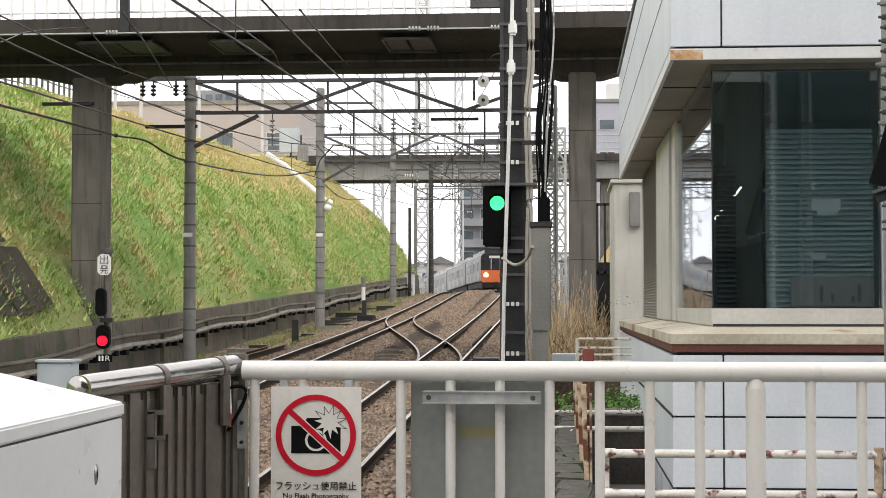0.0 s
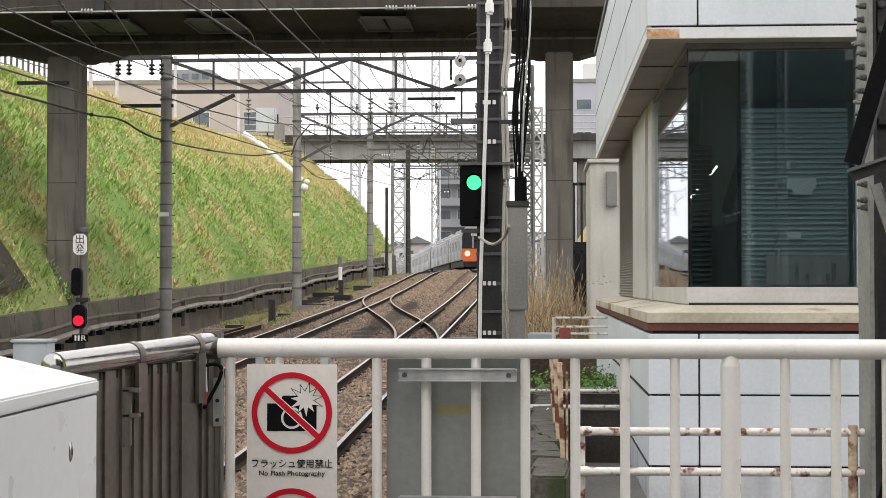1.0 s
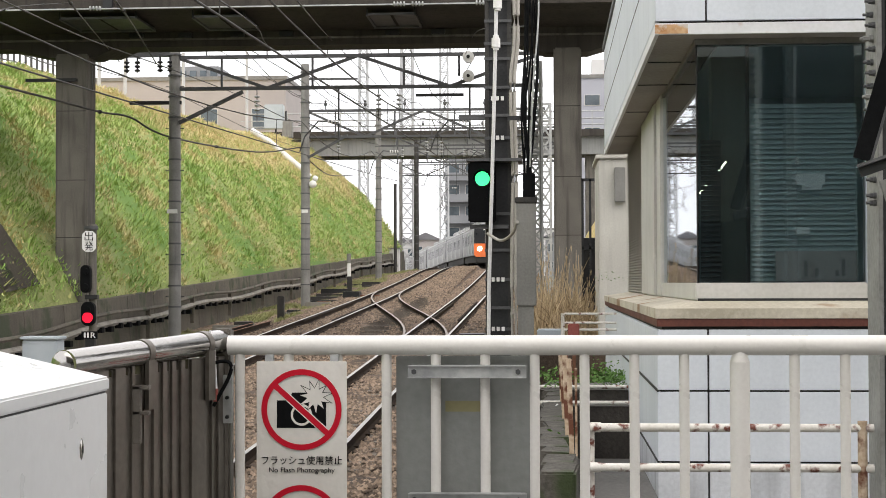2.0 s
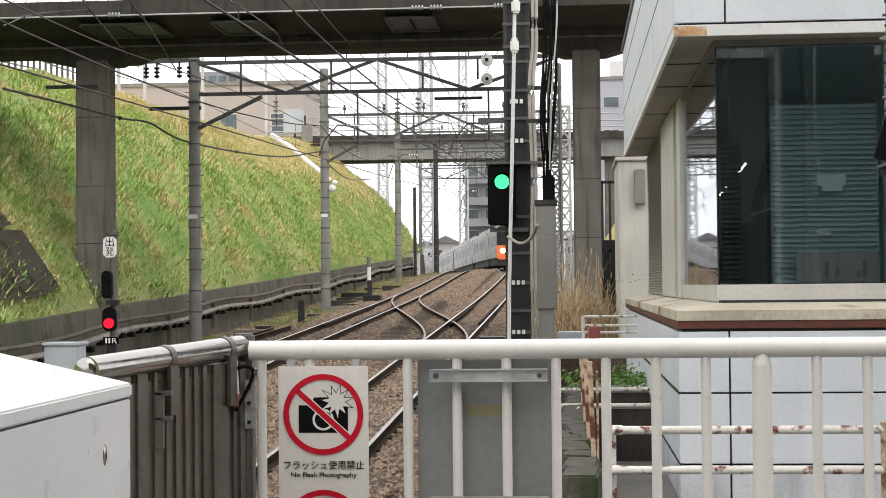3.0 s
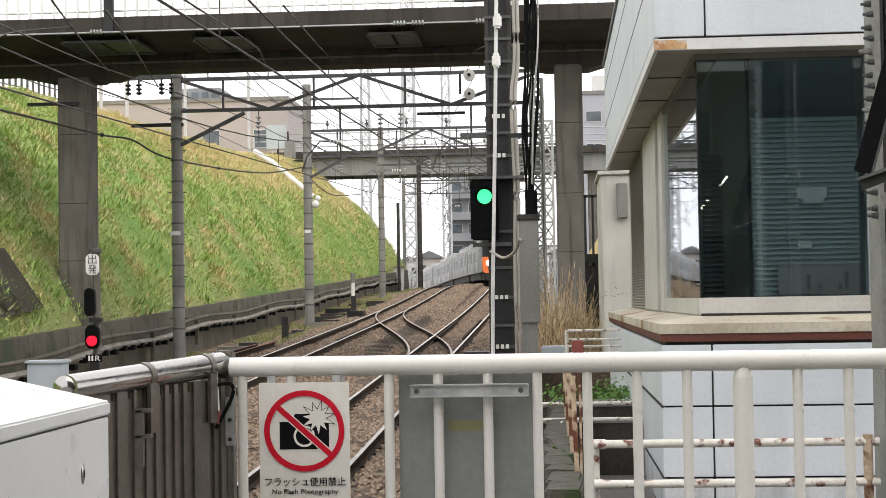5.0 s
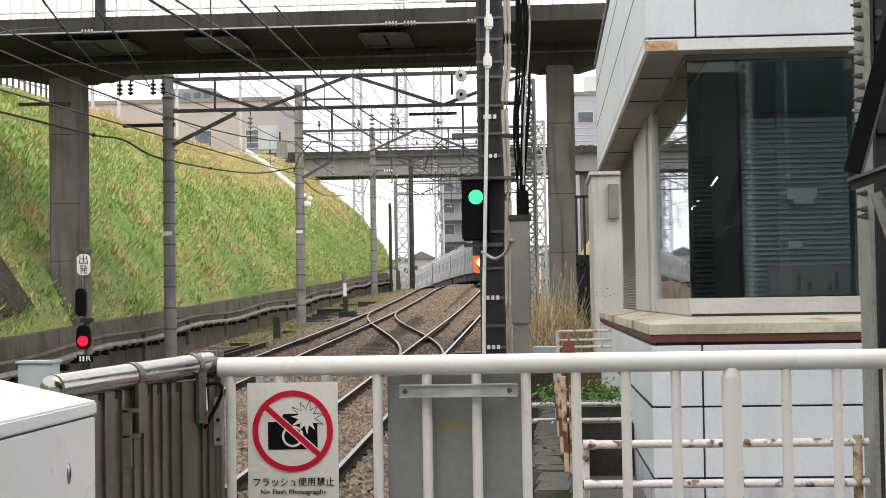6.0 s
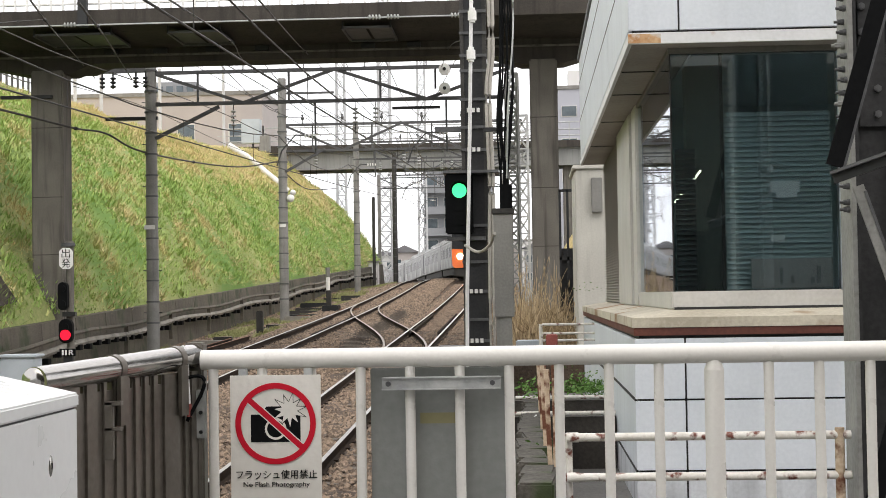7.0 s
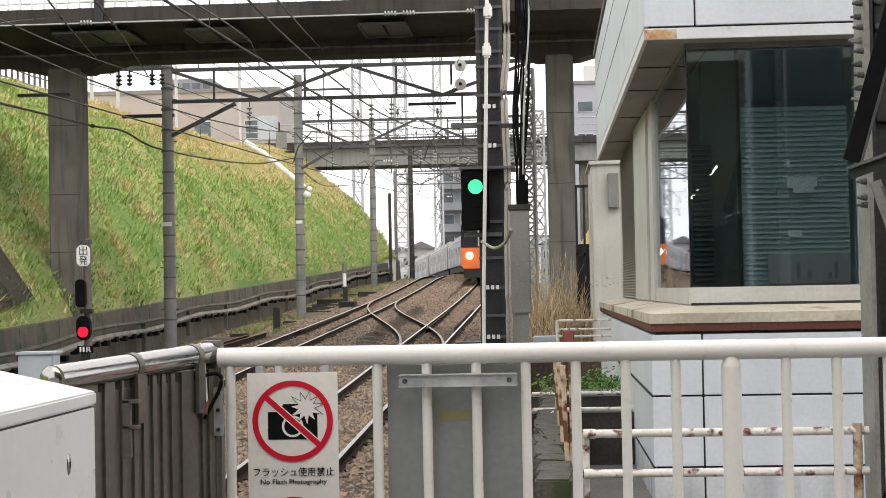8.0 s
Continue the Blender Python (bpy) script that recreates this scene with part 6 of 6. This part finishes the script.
# ---- the train ----
def train_car(lead):
    c = thing("train_car", "silver commuter train car, orange and black front, headlights lit" if lead else "silver commuter train car with dark windows",
              "train", "cars of one train")
    W, H, Z0 = 1.38, 3.55, 0.95
    prof = [(-W, Z0), (-W - 0.03, 1.6), (-W, 3.1), (-W + 0.12, 3.38), (-W + 0.45, H), (0, H + 0.1), (W - 0.45, H), (W - 0.12, 3.38), (W, 3.1), (W + 0.03, 1.6), (W, Z0)]
    bm = bmesh.new()
    extrude(bm, prof, -9.75, 9.75)
    part("body", bm, M_TRAIN, c, smooth=False)
    bm = bmesh.new()
    extrude(bm, [(-W + 0.02, 3.3), (-W + 0.10, 3.44), (-W + 0.44, H + 0.03), (0, H + 0.13), (W - 0.44, H + 0.03), (W - 0.10, 3.44), (W - 0.02, 3.3), (0, 3.35)], -9.7, 9.7)
    part("roof", bm, M_TRAINROOF, c, smooth=False)
    for y in (-5.5, 0.0, 5.5):
        solid("air_conditioner", M_TRAINROOF, c, ((-0.85, y - 1.6, H + 0.05), (0.85, y + 1.6, H + 0.42)), bevel=0.08)
    solid("underframe", M_UNDER, c, ((-1.2, -9.3, 0.35), (1.2, 9.3, 0.96)))
    for y in (-6.9, 6.9):
        b = solid("bogie", M_UNDER, c, ((-1.1, y - 1.6, 0.25), (1.1, y + 1.6, 0.7)), bevel=0.05)
        for dy in (-1.05, 1.05):
            for s in (-1, 1):
                bm = bmesh.new()
                rod(bm, (s * 0.5, y + dy, 0.43), (s * 0.62, y + dy, 0.43), 0.43, 20)
                part("wheel", bm, M_RAIL, b)
    for s in (-1, 1):
        for k in range(4):
            y = -7.1 + 4.73 * k
            for e in (-0.36, 0.36):
                solid("door", M_GALV, c, ((min(s * (W + 0.005), s * (W + 0.045)), y + e - 0.33, 1.05), (max(s * (W + 0.005), s * (W + 0.045)), y + e + 0.33, 2.95)))
                solid("door_window", M_TRAINGLASS, c, ((min(s * (W + 0.03), s * (W + 0.052)), y + e - 0.22, 1.9), (max(s * (W + 0.03), s * (W + 0.052)), y + e + 0.22, 2.75)))
            if k < 3:
                solid("window", M_TRAINGLASS, c, ((min(s * W, s * (W + 0.035)), y + 1.25, 1.85), (max(s * W, s * (W + 0.035)), y + 3.45, 2.75)))
    if lead:
        bm = bmesh.new()
        extrude(bm, [(-W, 0.95), (-W - 0.02, 1.5), (-W - 0.02, 1.93), (W + 0.02, 1.93), (W + 0.02, 1.5), (W, 0.95), (W - 0.15, 0.8), (-W + 0.15, 0.8)], -10.02, -9.74)
        part("orange_front", bm, M_ORANGE, c, "orange lower front panel", smooth=False)
        bm = bmesh.new()
        extrude(bm, [(-W, 1.935), (-W, 3.1), (-W + 0.12, 3.36), (-W + 0.45, 3.53), (W - 0.45, 3.53), (W - 0.12, 3.36), (W, 3.1), (W, 1.935)], -9.95, -9.74)
        part("windscreen", bm, M_TRAINGLASS, c, "black glazed windscreen", smooth=False)
        for s in (-1, 1):
            solid("windscreen_pillar", M_GALV, c, ((s * 0.42 - 0.05, -9.975, 2.0), (s * 0.42 + 0.05, -9.95, 3.2)))
            bm = bmesh.new()
            rod(bm, (s * 0.92, -10.06, 1.5), (s * 0.92, -10.02, 1.5), 0.19, 20)
            part("headlight", bm, M_HEAD, c, "lit headlight")
        solid("skirt", M_UNDER, c, ((-1.25, -9.95, 0.3), (1.25, -9.7, 0.8)), bevel=0.03)
        solid("coupler", M_UNDER, c, ((-0.18, -10.45, 0.55), (0.18, -9.9, 0.85)), bevel=0.03)
        solid("destination_board", M_WHITE, c, ((-0.6, -9.97, 3.05), (0.6, -9.952, 3.28)))
    else:
        solid("gangway", M_UNDER, c, ((-0.6, -10.0, 1.0), (0.6, -9.75, 3.1)))
    return c


def car_pose(front):
    """The pose of a car whose front end stands at that place along the line."""
    a, b = front + 2.9, front + 16.7
    p = Vector((RIGHT_TRACK + bend(a), a, rail_z(a)))
    q = Vector((RIGHT_TRACK + bend(b), b, rail_z(b)))
    d = q - p
    m = p + d * ((9.8 - 2.9) / 13.8)
    return pose(m.x, m.y, m.z, math.degrees(math.atan2(d.z, math.hypot(d.x, d.y))), 0, math.degrees(math.atan2(-d.x, d.y)))


build_poles()
build_gantries()
build_wires()
build_signal_mast()
build_starting_signal()
build_near_column()
build_lower_yard()
build_trackside()
build_distance()
CARS = [train_car(i == 0) for i in range(6)]


# ---- pieces: sleepers, blocks, loose stones ----
def build_sleepers():
    bm = bmesh.new()
    box(bm, (-1.02, -0.11, -0.33), (1.02, 0.11, -0.135), 0.012)
    me = mesh_of("sleeper", bm, M_SLEEPER)
    bm = bmesh.new()
    for s in (-1, 1):
        for t in (-1, 1):
            x = s * 0.566 + t * 0.085
            box(bm, (x - 0.03, -0.05, -0.14), (x + 0.03, 0.05, -0.105))
    clip = mesh_of("rail_clip", bm, M_RAIL)
    for tr, cx in zip(TRACKS, (RIGHT_TRACK, LEFT_TRACK)):
        for i in range(145):
            y = 13 + 0.62 * i
            for name, data in (("sleeper", me), ("rail_clip", clip)):
                if name == "rail_clip" and i > 70:
                    continue
                ob = new(name, data)
                ob.parent = tr
                ob.location, ob.rotation_euler = (cx + 0.02 * math.sin(i * 7.1), y, rail_z(y) - 0.022), (math.atan(SLOPE), 0, 0.012 * math.sin(i * 3.3))


def build_blocks():
    w = thing("block_wall", "low wall of weathered grey concrete blocks beside the walkway", "wall", kind="structure")
    bm = bmesh.new()
    box(bm, (-0.09, -0.19, -0.09), (0.09, 0.19, 0.09), 0.012)
    me = mesh_of("concrete_block", bm, M_BLOCK)
    rng = random.Random(2)
    for j in range(4):
        for i in range(22):
            y = 6.2 + 0.4 * i + (0.2 if j % 2 else 0)
            if j == 3 and i < 4:
                continue
            ob = new("concrete_block", me)
            ob.parent, ob.location = w, (0.035 + rng.uniform(-0.03, 0.02), y + rng.uniform(-0.05, 0.05), -1.62 + 0.2 * j - 0.0)
            ob.rotation_euler = (rng.uniform(-0.05, 0.05), rng.uniform(-0.06, 0.06), rng.uniform(-0.12, 0.12))
    for j in range(3):
        for i in range(16):
            ob = new("concrete_block", me)
            ob.parent, ob.location = w, (-0.16 + rng.uniform(-0.015, 0.015), 7.0 + 0.42 * i + (0.2 if j % 2 else 0), -1.8 + 0.2 * j)
    p = thing("thin_pipe", "thin white pipe running beside the block wall", "pipe")
    bm = bmesh.new()
    tube(bm, [(-0.06, 6.0, -1.1), (-0.055, 8.5, -1.08), (-0.05, 11.5, -1.0), (0.05, 12.0, -0.93)], 0.008, 6)
    part("tube", bm, M_PIPE, p)


def build_stones():
    rng = np.random.default_rng(21)
    n = 150000
    y = 13 + 86 * rng.random(n) ** 1.6
    x = -12.1 + 11.4 * rng.random(n)
    inner = np.minimum(np.abs(x - LEFT_TRACK), np.abs(x - RIGHT_TRACK))
    z = np.array([rail_z(v) for v in y]) - 0.165 - 0.08 * np.maximum(0, inner - 1.3)
    z = z + np.where((x > -5.9) & (x < -4.5), 0.26 * np.clip((y - 66) / 20, 0, 1), 0) - np.where(x < -8.6, 0.12 * np.minimum(-8.6 - x, 1.5), 0) - np.where(x > -1.0, 0.5 * (x + 1.0), 0)
    x = x - np.maximum(y - 90, 0) ** 2 / 1000
    rail = np.min(np.abs(x[:, None] - np.array([c + s * 0.566 for c in (LEFT_TRACK, RIGHT_TRACK) for s in (-1, 1)])), axis=1) < 0.07
    z[rail] -= 0.2
    s = (0.022 + 0.03 * rng.random(n)) * (1 + np.maximum(y - 50, 0) / 60)
    base = np.array([(1, 0, 0), (0, 1, 0), (-1, 0, 0), (0, -1, 0), (0, 0, 0.75), (0, 0, -0.6)])
    v = base[None] * (0.65 + 0.6 * rng.random((n, 6, 1)))
    a = rng.random(n) * math.tau
    c, d = np.cos(a)[:, None], np.sin(a)[:, None]
    vx, vy = v[:, :, 0] * c - v[:, :, 1] * d, v[:, :, 0] * d + v[:, :, 1] * c
    v = np.stack([vx, vy, v[:, :, 2]], 2) * s[:, None, None] + np.stack([x, y, z + 0.01], 1)[:, None, :]
    f = np.array([(0, 1, 4), (1, 2, 4), (2, 3, 4), (3, 0, 4), (1, 0, 5), (2, 1, 5), (3, 2, 5), (0, 3, 5)])
    faces = (f[None] + 6 * np.arange(n)[:, None, None]).reshape(-1, 3)
    tagged(raw("ballast_stones", v.reshape(-1, 3).tolist(), faces.tolist(), M_STONE), "loose brown and grey ballast stones between the rails", "gravel", kind="stuff")


build_blocks()
build_sleepers()
build_stones()


def front_at(t):
    return 147.0 - 6.9 * t - 0.09 * t * t


def motions():
    times = [0.5 * k for k in range(17)]
    for i, car in enumerate(CARS):
        walk(car, [(t, car_pose(front_at(t) + 20.0 * i)) for t in times])


motions()
